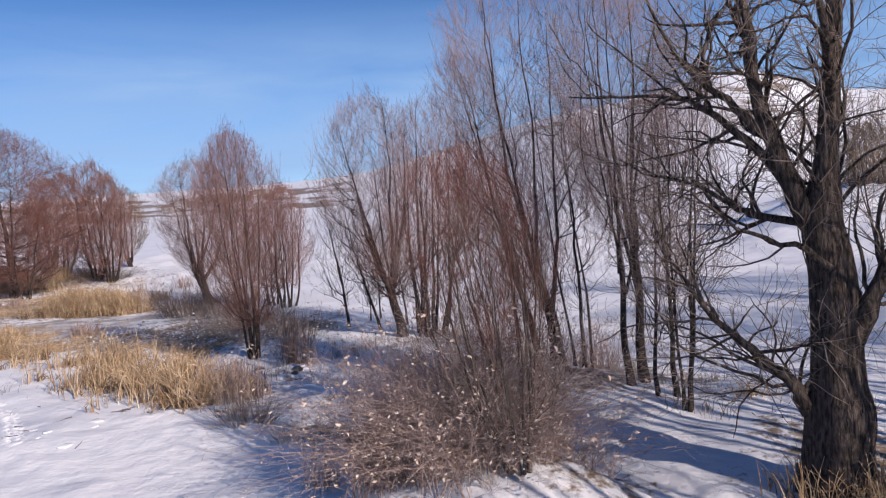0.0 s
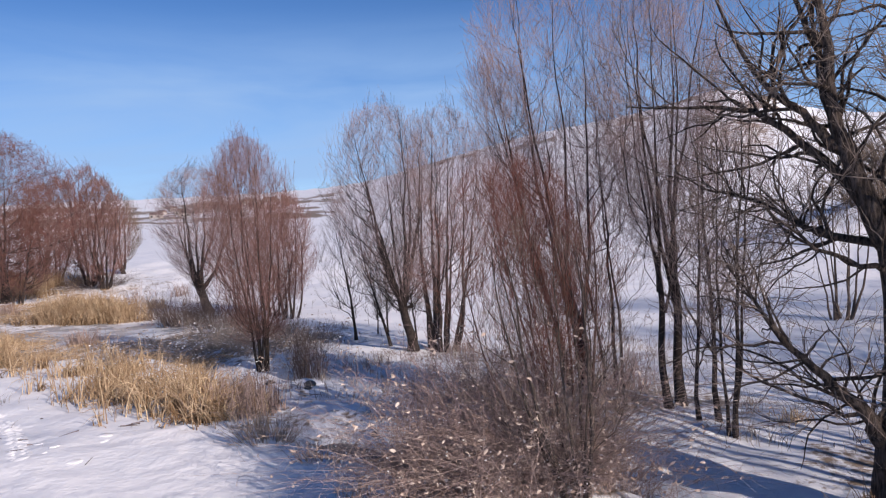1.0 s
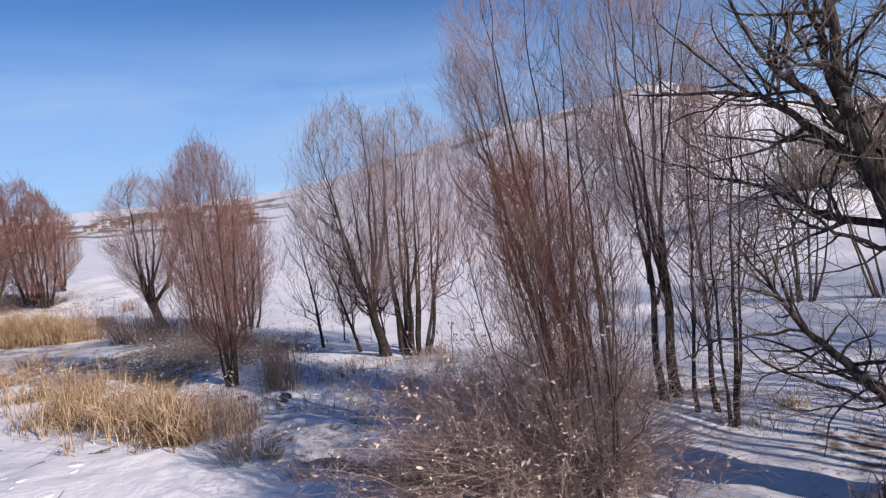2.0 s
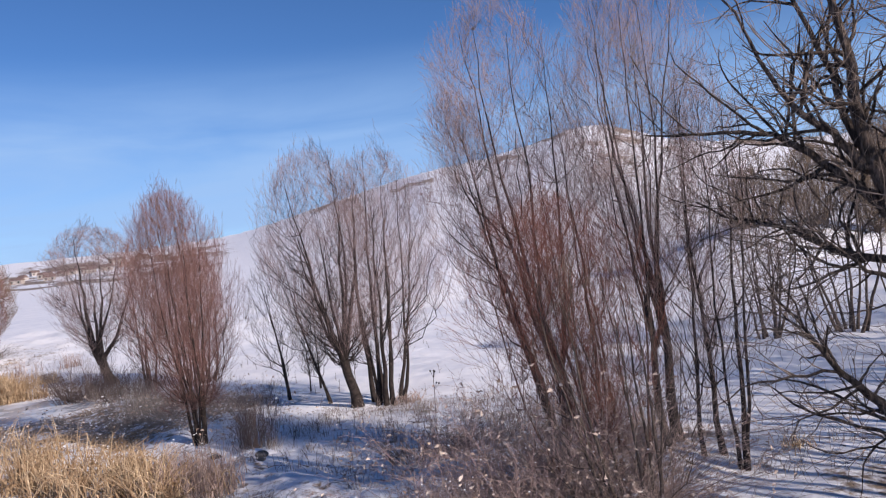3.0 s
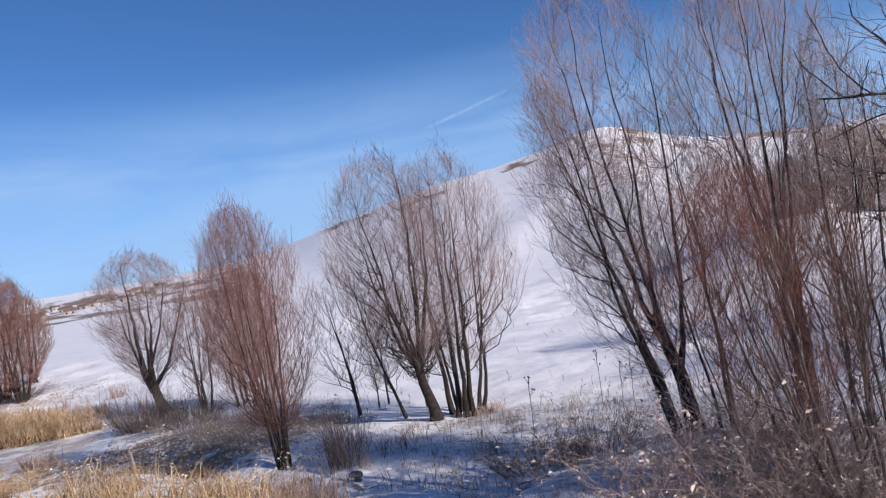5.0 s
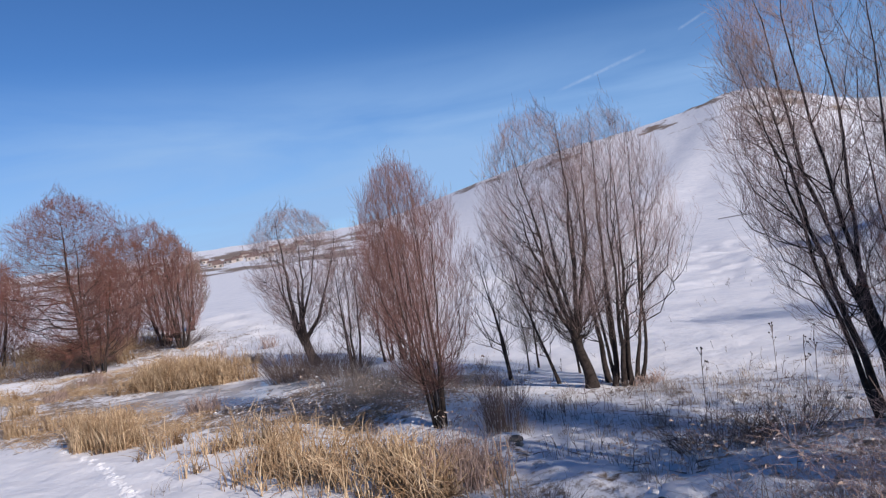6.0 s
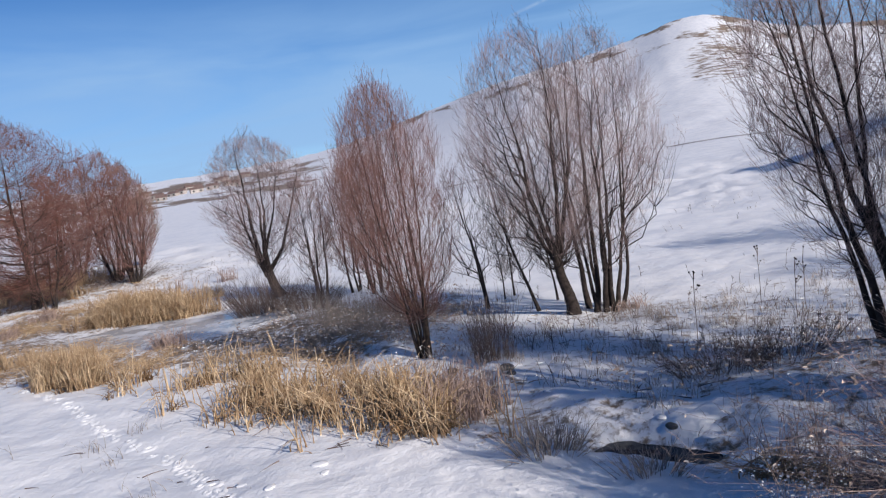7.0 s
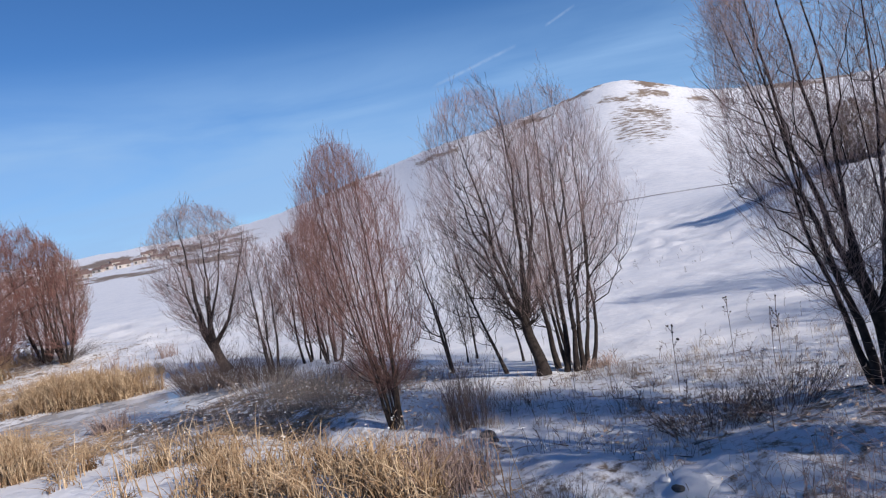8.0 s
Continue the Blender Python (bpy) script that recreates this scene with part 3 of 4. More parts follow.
    Q2, R2 = reach(rng, np.concatenate([Q1, P[:, i]]), np.concatenate([R1, R[:, i]]), targets(int(twigs * 1.3), hollow, 1.05), 5, 0.6, 0.0054 * thick, tip, 0.26 * H, 0.36, slope * 1.15, 2, 0.58, 0.75)
    Q3, R3 = sprout(rng, Q2, R2, int(fine * 1.1), (0.15, 1.0), (10, 42), (0.06 * H, 0.18 * H), 0.4, 3, 0.12, 0.7, 0.0025 * thick, tip, inside)
    v1, f1 = tubes([(Q1[limbs:], R1[limbs:]), (Q2, R2)], 3)
    v2, f2 = tubes([(Q3, R3)], 3)
    crown = mesh_object("crown", np.concatenate([v1, v2]), np.concatenate([f1, f2 + len(v1)]), wood or bark, root, second=twig, split=len(f1))
    tagged(crown, kind="stuff")
    return tagged(root, label, category, group)


# the willows of the meadow, nearest first
tree("willow_tree", 0.88, 13.65, 6.5, 2.9, 4, 11, BARK_DARK, TWIG_ROSE, "tall bare grey willow forking into steep boughs", low=0.24, top=2.8, ring=0.07,
     lean=(-0.65, 0.1), stem_r=0.048, fork=1.7, foot_lean=-0.28, wood=BARK_OLD, thick=0.9, tip=0.0013, branches=64, twigs=480, fine=3900, spread=0.72, limbs=18, straight=0.85, slope=1.2)
tree("willow_tree", 0.58, 13.60, 5.0, 1.7, 2, 112, BARK_DARK, TWIG_ROSE, "grey willow stems leaning out over the snow", low=0.16, top=2.6, ring=0.10,
     lean=(-1.05, 0.0), stem_r=0.050, wood=BARK_OLD, thick=0.9, tip=0.0013, branches=56, twigs=320, fine=2100, spread=0.4, limbs=14, straight=0.9, slope=1.05)
tree("willow_tree", 1.22, 13.4, 4.8, 1.8, 3, 111, BARK_DARK, TWIG_ROSE, "grey willow with thin slanting stems beside tall one", low=0.22, top=2.6, ring=0.20,
     lean=(-0.35, 0.0), stem_r=0.030, thick=0.8, tip=0.0012, branches=30, twigs=200, fine=1100, spread=0.8, limbs=10, slope=1.5, wood=BARK_OLD)
tree("red_shrub", 0.48, 8.85, 3.0, 1.5, 6, 12, BARK_RED, TWIG_CRIMSON, "red-twigged willow shrub rising from brown scrub", low=0.34, top=4.5, ring=0.20,
     lean=(-0.42, 0.05), stem_r=0.014, branches=60, twigs=620, fine=3300, spread=0.7, category="shrub", limbs=8, slope=1.7, thick=0.6, tip=0.0010, hollow=0.1, rough=1.9)
tree("grey_shrub", 0.52, 8.25, 2.5, 1.7, 9, 19, BARK_GREY, TWIG_GREY, "open grey shrub with stems fanning out of scrub", low=0.10, ring=0.14,
     lean=(-0.25, 0.2), stem_r=0.018, branches=40, twigs=260, fine=800, spread=1.0, category="shrub", limbs=8, slope=1.8, thick=0.7, tip=0.0011)
tree("willow_tree", -2.88, 19.45, 5.75, 3.4, 7, 13, BARK_DARK, TWIG_ROSE, "round-crowned bare willow with thick leaning dark trunk", low=0.24, top=2.8, ring=0.06,
     lean=(-0.50, -0.15), stem_r=0.052, fork=1.45, foot_lean=-0.20, thick=1.2, tip=0.0013, branches=150, twigs=950, fine=4200, spread=0.72, limbs=22, straight=0.8, slope=1.25)
tree("willow_tree", -2.25, 19.7, 5.65, 3.3, 9, 131, BARK_DARK, TWIG_ROSE, "round-crowned bare willow with many upright dark stems", low=0.20, top=2.8, ring=0.40,
     lean=(0.25, 0.12), stem_r=0.052, thick=1.2, tip=0.0013, branches=160, twigs=1000, fine=4200, spread=0.7, limbs=22, straight=0.8, slope=1.45)
tree("red_willow", -5.6, 17.1, 4.9, 2.2, 8, 14, BARK_DARK, TWIG_RED, "slim dense red-brown willow bush in snow", wood=BARK_RED, low=0.14, top=3.4, ring=0.13, straight=0.75,
     lean=(-0.30, 0.2), stem_r=0.028, branches=170, twigs=1350, fine=5600, spread=0.6, limbs=14, slope=1.9, hollow=0.1)
tree("willow_tree", -11.75, 28.2, 5.3, 3.6, 7, 15, BARK_DARK, TWIG_ROSE, "small willow with one leaning trunk and round crown", low=0.26, top=3.4, ring=0.09,
     lean=(-0.35, 0.0), stem_r=0.070, fork=1.35, branches=95, twigs=850, fine=4200, thick=1.1, spread=0.75, limbs=14, tip=0.002, slope=0.85, foot_lean=-0.42)
tree("young_willow", -9.95, 26.6, 3.9, 2.0, 5, 16, BARK_DARK, TWIG_ROSE, "young bare willow with thin dark stems", low=0.26, ring=0.22, stem_r=0.040,
     branches=45, twigs=360, fine=1500, tip=0.002, limbs=6, slope=1.6)
tree("red_willow", -9.0, 27.4, 4.0, 2.3, 5, 17, BARK_DARK, TWIG_RED, "red-brown young willow standing behind others", wood=BARK_RED, low=0.18, ring=0.3, stem_r=0.036,
     branches=55, twigs=520, fine=2200, tip=0.002, limbs=6, slope=1.8, hollow=0.2)
tree("red_willow", -8.15, 26.3, 4.2, 2.2, 6, 18, BARK_DARK, TWIG_RED, "red-brown young willow standing behind others", wood=BARK_RED, low=0.18, ring=0.3, stem_r=0.036,
     branches=55, twigs=520, fine=2200, tip=0.002, limbs=6, slope=1.8, hollow=0.2)
for k, (sx, sy, sh, sw, lx) in enumerate(((-4.7, 21.3, 3.2, 1.5, -0.45), (-4.3, 22.3, 2.3, 0.8, -0.1), (-4.12, 22.5, 2.6, 0.7, 0.05),
                                          (-3.5, 20.2, 3.6, 1.5, -0.75), (-3.12, 21.3, 3.0, 1.0, -0.3))):
    tree("sapling", sx, sy, sh, sw, 1 if k else 2, 30 + k, BARK_DARK, TWIG_GREY, "thin bare sapling in snow beside round willow", low=0.25, ring=0.05,
         lean=(lx, 0), stem_r=0.036 if k in (0, 3) else 0.022, branches=24, twigs=150, fine=420, group="saplings by the round willow", spread=0.4, limbs=5, slope=1.5)
for k, (sx, sy, sh, sw, st, r, fk) in enumerate(((1.82, 12.25, 6.0, 1.9, 4, 0.022, 1.9), (2.04, 12.45, 6.6, 2.4, 5, 0.029, 2.1), (2.15, 11.85, 4.1, 1.2, 1, 0.032, 0.0),
                                                 (2.40, 11.82, 5.0, 1.5, 1, 0.042, 0.0), (2.44, 11.32, 4.6, 1.5, 3, 0.030, 0.0))):
    tree("slender_willow", sx, sy, sh, sw, st, 40 + k, BARK_DARK, TWIG_ROSE, "slender dark willow stem with upright branches", low=0.36 if fk else 0.26, top=2.8, ring=0.05,
         lean=(-0.12 if fk else 0.1, 0.1), stem_r=r, fork=fk, branches=34 if fk else 26, wood=BARK_OLD, twigs=280 if fk else 150, fine=2200 if fk else 900, thick=0.7, tip=0.0011,
         group="slender willows", spread=0.65, limbs=8, slope=1.9)
# trees across the pond and further back
tree("red_willow", -24.7, 34.8, 7.9, 8.2, 2, 50, BARK_DARK, TWIG_CRIMSON, "broad red-brown willow with level boughs and dark trunk", wood=BARK_RED, low=0.09, top=2.0, ring=0.16,
     stem_r=0.16, branches=210, twigs=2300, fine=6600, spread=0.2, tip=0.0034, limbs=26, thick=1.9, slope=0.42, hollow=0.25)
tree("red_willow", -23.6, 34.4, 4.4, 3.4, 3, 51, BARK_DARK, TWIG_RED, "red-brown willow shoots beside broad willow", wood=BARK_RED, low=0.12, ring=0.25,
     lean=(0.9, 0.0), stem_r=0.07, branches=60, twigs=420, fine=1300, spread=0.7, tip=0.0034, limbs=8, thick=1.7, slope=1.0)
tree("young_willow", -29.4, 34.0, 4.2, 2.4, 3, 52, BARK_DARK, TWIG_RED, "young red-brown willow in dry grass", wood=BARK_RED, low=0.25, ring=0.12,
     stem_r=0.045, branches=45, twigs=380, fine=1300, spread=0.7, tip=0.0034, limbs=6, thick=1.6, slope=1.2)
for k, (sx, sy, sh, sw) in enumerate(((-24.6, 41.6, 6.6, 4.4), (-22.9, 40.2, 5.8, 3.4), (-27.6, 43.0, 6.4, 4.8), (-32.0, 38.5, 5.6, 4.6), (-36.0, 43.0, 6.2, 5.4),
                                      (-31.0, 46.5, 6.2, 5.2), (-40.5, 47.0, 6.6, 5.8))):
    tree("red_willow", sx, sy, sh, sw, 7, 60 + k, BARK_DARK, TWIG_RED, "red-brown willow in row across frozen pond", wood=BARK_RED, low=0.10, ring=0.3, stem_r=0.065,
         branches=80, twigs=600, fine=2000, spread=0.8, tip=0.0052, group="willows across the pond", limbs=6, thick=2.1, slope=1.3, hollow=0.3)
tree("willow_tree", -26.6, 48.4, 5.3, 2.9, 5, 70, BARK_DARK, TWIG_OLIVE, "small olive-brown willow at foot of snow slope", low=0.20, ring=0.2, stem_r=0.07,
     branches=60, twigs=600, fine=2200, tip=0.003, fork=0.7, limbs=6)
for k, (sx, sy, sh, sw) in enumerate(((7.4, 22.2, 4.9, 3.0), (9.1, 21.4, 5.4, 3.2), (11.0, 21.8, 5.4, 3.4), (13.2, 20.8, 5.5, 3.6))):
    tree("willow_tree", sx, sy, sh, sw, 8, 171 + k, BARK_GREY, TWIG_OLIVE, "thin olive-brown willow with open crown in snowy row", low=0.42, top=3.0, ring=0.35, stem_r=0.035,
         branches=50, twigs=190, fine=650, spread=0.8, tip=0.003, thick=1.0, slope=1.3, group="willows in row behind", hollow=0.3, limbs=6)
for k, (sx, sy, sh, sw) in enumerate(((16.2, 44.0, 3.4, 4.2), (19.0, 43.0, 4.4, 4.4), (21.9, 42.0, 5.6, 5.0), (24.8, 41.0, 6.5, 5.6), (28.0, 39.5, 6.6, 5.8), (25.0, 45.5, 6.6, 5.4))):
    tree("thicket_willow", sx, sy, sh, sw, 9, 271 + k, BARK_GREY, TWIG_OLIVE, "dense olive-brown willow in thicket on snowy spur", low=0.03, top=2.8, ring=0.9, stem_r=0.05,
         branches=110, twigs=800, fine=2300, spread=0.8, tip=0.007, thick=3.6, slope=1.3, group="thicket on the spur", hollow=0.05, limbs=6, rough=2.1)
# unseen willows added beside the walk for the shade they cast across the meadow
for k, (sx, sy, sh, sw) in enumerate(((8.3, 6.7, 9.0, 4.4), (14.2, 11.4, 7.6, 6.0), (15.0, 13.5, 6.6, 6.0), (6.8, 7.2, 5.6, 3.8), (6.5, 4.1, 7.3, 4.3), (7.6, 10.4, 6.6, 4.4), (8.6, 2.6, 7.4, 4.4), (10.4, 10.2, 6.5, 4.6), (12.4, 13.0, 7.0, 4.5), (10.2, 13.6, 6.0, 3.8),
                                      (13.6, 16.4, 6.4, 4.2), (17.5, 18.2, 7.4, 5.0), (19.5, 22.4, 7.2, 5.0), (22.5, 27.0, 7.4, 5.4), (16.4, 20.6, 6.4, 4.2))):
    # these get more and thicker twigs, to deepen their shade
    near = sy < 5 or k in (1, 3, 5) or k > 7
    tree("willow_tree", sx, sy, sh, sw, 7, 75 + k, BARK_DARK, TWIG_DARK, "unseen bare willow added beside the walk for its shade", low=0.40 if k == 0 else 0.12, ring=0.4, stem_r=0.09,
         branches=110 if near else 80, twigs=900 if near else 560, fine=350 if near else 250, spread=0.8, limbs=8, thick=1.8 if near else 1.2, tip=0.003, group="willows beside the walk")


def curve_line(points, n):
    """A smooth line of n places through a few given ones."""
    p = np.array(points, float)
    t = np.linspace(0, len(p) - 1, n)
    q = np.concatenate([[2 * p[0] - p[1]], p, [2 * p[-1] - p[-2]]])
    i = np.minimum(t.astype(int), len(p) - 2)
    g = (t - i)[:, None]
    a, b, c, d = q[i], q[i + 1], q[i + 2], q[i + 3]
    return 0.5 * (2 * b + (c - a) * g + (2 * a - 5 * b + 4 * c - d) * g ** 2 + (3 * b - a - 3 * c + d) * g ** 3)


def old_willow():
    """The old tree by the walk: thick trunk, heavy crooked limbs that reach over the meadow."""
    rng = np.random.default_rng(5)
    ox, oy = 3.42, 8.95
    root = new("old_willow")
    root.location = (ox, oy, ground_at(ox, oy) - 0.05)
    trunk = curve_line([(0, 0, 0), (.02, -.02, .45), (.03, -.03, .95), (.03, -.06, 2.1), (-.05, -.06, 2.75), (.02, -.05, 3.3), (.16, -.05, 5.0), (.30, 0, 7.6)], 30) * 0.94
    r = np.interp(trunk[:, 2], [0, .25, .8, 1.1, 2.0, 2.7, 3.1, 5, 7.6], [.36, .31, .29, .235, .20, .17, .10, .06, .015])
    v, f = tubes([(trunk[None], r[None])], 20)
    a = np.arctan2(v[:, 1], v[:, 0])
    ridges = fbm(a * 5, v[:, 2] * 1.2, 3) - 0.5 + 0.7 * (fbm(a * 11 + 4, v[:, 2] * 2.5, 2) - 0.5)
    v[:, :2] += np.c_[np.cos(a), np.sin(a)] * (ridges * 0.10 * np.exp(-v[:, 2] / 2.4))[:, None]
    mesh_object("trunk", v, f, BARK_OLD, root)
    limbs = [
        (0.23, [(-.20, -.03, .80), (-.34, -.10, 1.04), (-.52, -.18, 1.38), (-.76, -.26, 1.70), (-1.02, -.28, 2.02), (-1.20, -.22, 2.4), (-1.36, -.1, 2.95)]),
        (0.15, [(-.14, -.04, 2.9), (-.5, .02, 3.35), (-.9, .12, 3.78), (-1.3, .3, 4.02), (-1.7, .4, 4.2), (-2.2, .45, 4.3)]),
        (0.30, [(-.08, -.06, 2.6), (-.32, -.08, 3.1), (-.6, -.1, 3.6), (-.83, -.05, 4.5), (-.93, 0, 5.2), (-1.15, .1, 6.8), (-1.25, .15, 7.8)]),
        (0.28, [(.12, -.03, 1.35), (.30, -.1, 1.9), (.60, -.2, 2.5), (.95, -.3, 3.4), (1.25, -.35, 5.0), (1.45, -.3, 6.8)]),
        (0.11, [(-.14, -.05, 2.7), (-.5, .2, 2.86), (-.85, .4, 2.95), (-1.2, .55, 3.2), (-1.7, .7, 3.35), (-2.1, .75, 3.6)]),
        (0.15, [(.02, -.05, 3.0), (.3, .5, 4.0), (.6, 1.0, 5.1), (.75, 1.3, 6.5)]),
        (0.14, [(-.3, -.08, 3.1), (-.5, .2, 4.1), (-.72, .6, 5.3), (-.8, .85, 6.8)]),
        (0.13, [(.05, -.06, 3.5), (-.15, -.6, 4.5), (-.42, -1.0, 5.6), (-.5, -1.3, 6.8)]),
        (0.12, [(-.6, -.1, 3.6), (-.95, -.3, 4.0), (-1.4, -.45, 4.55), (-1.7, -.5, 5.3)]),
        (0.10, [(-.05, -.12, 2.2), (-.5, -.45, 2.45), (-1.0, -.6, 2.55), (-1.5, -.65, 2.85)]),
    ]
    LP, LR = [], []
    for r0, pts in limbs:
        line = curve_line(pts, 16) * 0.94 + np.cumsum(rng.normal(size=(16, 3)) * 0.034, axis=0) * (np.arange(16)[:, None] > 0)
        rad = 0.33 * r0 * (1 - np.linspace(0, 1, 16)) ** 1.25 + 0.007
        v, f = tubes([(line[None], rad[None])], 9)
        mesh_object("limb", v, f, BARK_OLD, root)
        LP.append(line)
        LR.append(rad)
    everywhere = lambda p: p[:, 2] > 0.75
    LP, LR = np.stack(LP), np.stack(LR)
    tail, tail_r = trunk[None, 14:], r[None, 14:]
    Q0, R0 = sprout(rng, LP, LR, 145, (0.15, 1.0), (28, 75), (0.5, 1.5), 0.15, 9, 0.22, 0.55, 0.021, 0.004, everywhere)
    Q0b, R0b = sprout(rng, tail, tail_r, 30, (0.15, 1.0), (28, 60), (0.9, 1.9), 0.3, 9, 0.2, 0.55, 0.021, 0.004, everywhere)
    # the low limbs are thick with tangled shoots
    low = [0, 0, 4, 9]
    Q0c, R0c = sprout(rng, LP[low], LR[low], 48, (0.2, 1.0), (28, 85), (0.4, 1.2), 0.12, 9, 0.24, 0.5, 0.013, 0.003, lambda p: p[:, 2] > 0.55)
    Q0, R0 = np.concatenate([Q0, Q0b, Q0c]), np.concatenate([R0, R0b, R0c])
    for q, qr in zip(Q0, R0):
        v, f = tubes([(q[None], qr[None])], 6)
        mesh_object("branch", v, f, BARK_OLD, root)
    Q1, R1 = sprout(rng, Q0, R0, 1150, (0.1, 1.0), (25, 70), (0.3, 0.9), 0.2, 6, 0.2, 0.6, 0.007, 0.002, everywhere)
    Q2, R2 = sprout(rng, Q1, R1, 4000, (0.1, 1.0), (20, 65), (0.12, 0.42), 0.2, 4, 0.16, 0.7, 0.0028, 0.0013, everywhere)
    v, f = tubes([(Q1, R1), (Q2, R2)], 3)
    tagged(mesh_object("crown", v, f, TWIG_GREY, root), kind="stuff")
    return tagged(root, "old dark crooked willow with heavy low limbs", "tree")


old_willow()


# ---- reeds, scrub and dry plants ----
def blades(rng, xy, height, bend, r, n=4, heading=None):
    """Upright bent stalks from places xy (m, 2)."""
    m = len(xy)
    z = land(xy[:, 0], xy[:, 1]) - 0.03
    h = rng.uniform(height[0], height[1], m)
    a = rng.uniform(0, 2 * math.pi, m) if heading is None else heading + rng.normal(size=m) * 0.7
    b = rng.uniform(bend[0], bend[1], m) * h
    k = np.linspace(0, 1, n)[None, :]
    lean = rng.normal(size=(m, 2)) * 0.12 * h[:, None]
    P = np.empty((m, n, 3))
    P[:, :, 0] = xy[:, :1] + (np.cos(a) * b)[:, None] * k ** 2 + lean[:, :1] * k
    P[:, :, 1] = xy[:, 1:] + (np.sin(a) * b)[:, None] * k ** 2 + lean[:, 1:] * k
    P[:, :, 2] = z[:, None] + h[:, None] * k * (1 - 0.35 * np.minimum(1, (b / h))[:, None] * k)
    R = np.broadcast_to(r * (1.05 - 0.85 * k), (m, n)) * rng.uniform(0.7, 1.3, (m, 1))
    return P, R


def oval_points(rng, m, cx, cy, rx, ry):
    a, d = rng.uniform(0, 2 * math.pi, m), np.sqrt(rng.uniform(0, 1, m))
    d = d * (1 + 0.18 * np.sin(3 * a + cx) + 0.12 * np.sin(5 * a + cy))
    return np.c_[cx + rx * d * np.cos(a), cy + ry * d * np.sin(a)]


def clumped(rng, xy, size, share=0.7):
    """Draws places together into tufts."""
    c = xy[rng.integers(0, len(xy), max(1, len(xy) // 22))]
    near = c[rng.integers(0, len(c), len(xy))] + rng.normal(size=xy.shape) * size
    return np.where(rng.uniform(size=(len(xy), 1)) < share, near, xy)


def reed_bed(xy, height, seed, label, bend=(0.02, 0.5), r=0.009, mat=STRAW, name="reed_bed", tuft=0.13, gaps=0.54):
    rng = np.random.default_rng(seed)
    xy = clumped(rng, xy, tuft)
    if name == "reed_bed":
        xy = xy[fbm(xy[:, 0] * 1.1 + seed, xy[:, 1] * 1.1, 3) > rng.uniform(0.36, gaps, len(xy))]
    P, R = blades(rng, xy, height, bend, r, 5)
    tall = 0.45 + 0.9 * fbm(xy[:, 0] * 2.2, xy[:, 1] * 2.2 + seed, 2)
    P[:, :, 2] = P[:, :1, 2] + (P[:, :, 2] - P[:, :1, 2]) * tall[:, None]
    # the short broken stalks and brown leaves between the tall ones
    if name == "reed_bed" and mat is STRAW and len(xy) > 700:
        low = clumped(rng, xy[rng.integers(0, len(xy), len(xy) // 2)] + rng.normal(size=(len(xy) // 2, 2)) * 0.12, 0.08)
        P0, R0 = blades(rng, low, (0.08, 0.45 * height[1]), (0.2, 1.6), r * 0.9, 4)
        v, f = tubes([(P0, R0)], 3)
        tagged(mesh_object("reed_litter", v, f, REED_BROWN), "brown broken reed leaves low among stalks", "reeds", kind="stuff")
    # broken leaves hanging from the stalks
    k = rng.integers(0, len(P), len(P) // 2)
    i = rng.integers(1, 4, len(k))
    p0 = P[k, i]
    a = rng.uniform(0, 2 * math.pi, len(k))
    L = rng.uniform(0.12, 0.4, len(k)) * height[1]
    t = np.linspace(0, 1, 4)[None, :]
    Q = np.stack([p0[:, :1] + (np.cos(a) * L)[:, None] * t, p0[:, 1:2] + (np.sin(a) * L)[:, None] * t,
                  np.maximum(p0[:, 2:] + L[:, None] * (0.35 * t - 0.9 * t ** 2), land(xy[k, 0], xy[k, 1])[:, None] + 0.02)], -1)
    S = np.broadcast_to(r * 0.8 * (1.0 - 0.85 * t), Q.shape[:2])
    v, f = tubes([(P, R), (Q, S)], 3)
    return tagged(mesh_object(name, v, f, mat), label, "reeds", kind="stuff")


def flat_grass(cx, cy, rx, ry, count, seed):
    """Trodden dry grass lying nearly flat on the snow."""
    rng = np.random.default_rng(seed)
    xy = clumped(rng, oval_points(rng, count, cx, cy, rx, ry), 0.16)
    P, R = blades(rng, xy, (0.06, 0.25), (0.6, 2.2), 0.008, 4)
    v, f = tubes([(P, R)], 3)
    return tagged(mesh_object("flat_grass", v, f, STRAW), "flattened straw-coloured grass on thin snow", "grass", kind="stuff")


flat_grass(-12.6, 19.6, 1.0, 0.9, 700, 208)
flat_grass(-13.4, 20.9, 2.2, 0.7, 500, 201)
flat_grass(-18.0, 23.5, 2.8, 1.6, 700, 202)
flat_grass(-19.5, 30.0, 4.0, 2.4, 1500, 203)
flat_grass(-26.0, 37.5, 6.0, 3.0, 1500, 204)
flat_grass(-8.5, 18.0, 1.8, 1.2, 700, 205)
flat_grass(-22.0, 33.0, 3.0, 1.6, 900, 206)
flat_grass(-16.0, 20.5, 2.5, 1.2, 600, 207)
flat_grass(-20.8, 28.4, 3.6, 2.2, 1500, 209)
flat_grass(-15.4, 22.2, 2.2, 1.0, 1000, 210)
flat_grass(-24.5, 30.8, 4.0, 2.2, 1300, 211)
rng = np.random.default_rng(21)
BED = [(-11.3, 18.2), (-10.4, 17.6), (-9.3, 16.9), (-8.2, 15.9), (-7.0, 14.8), (-6.0, 14.1), (-5.3, 13.6), (-4.7, 13.2)]


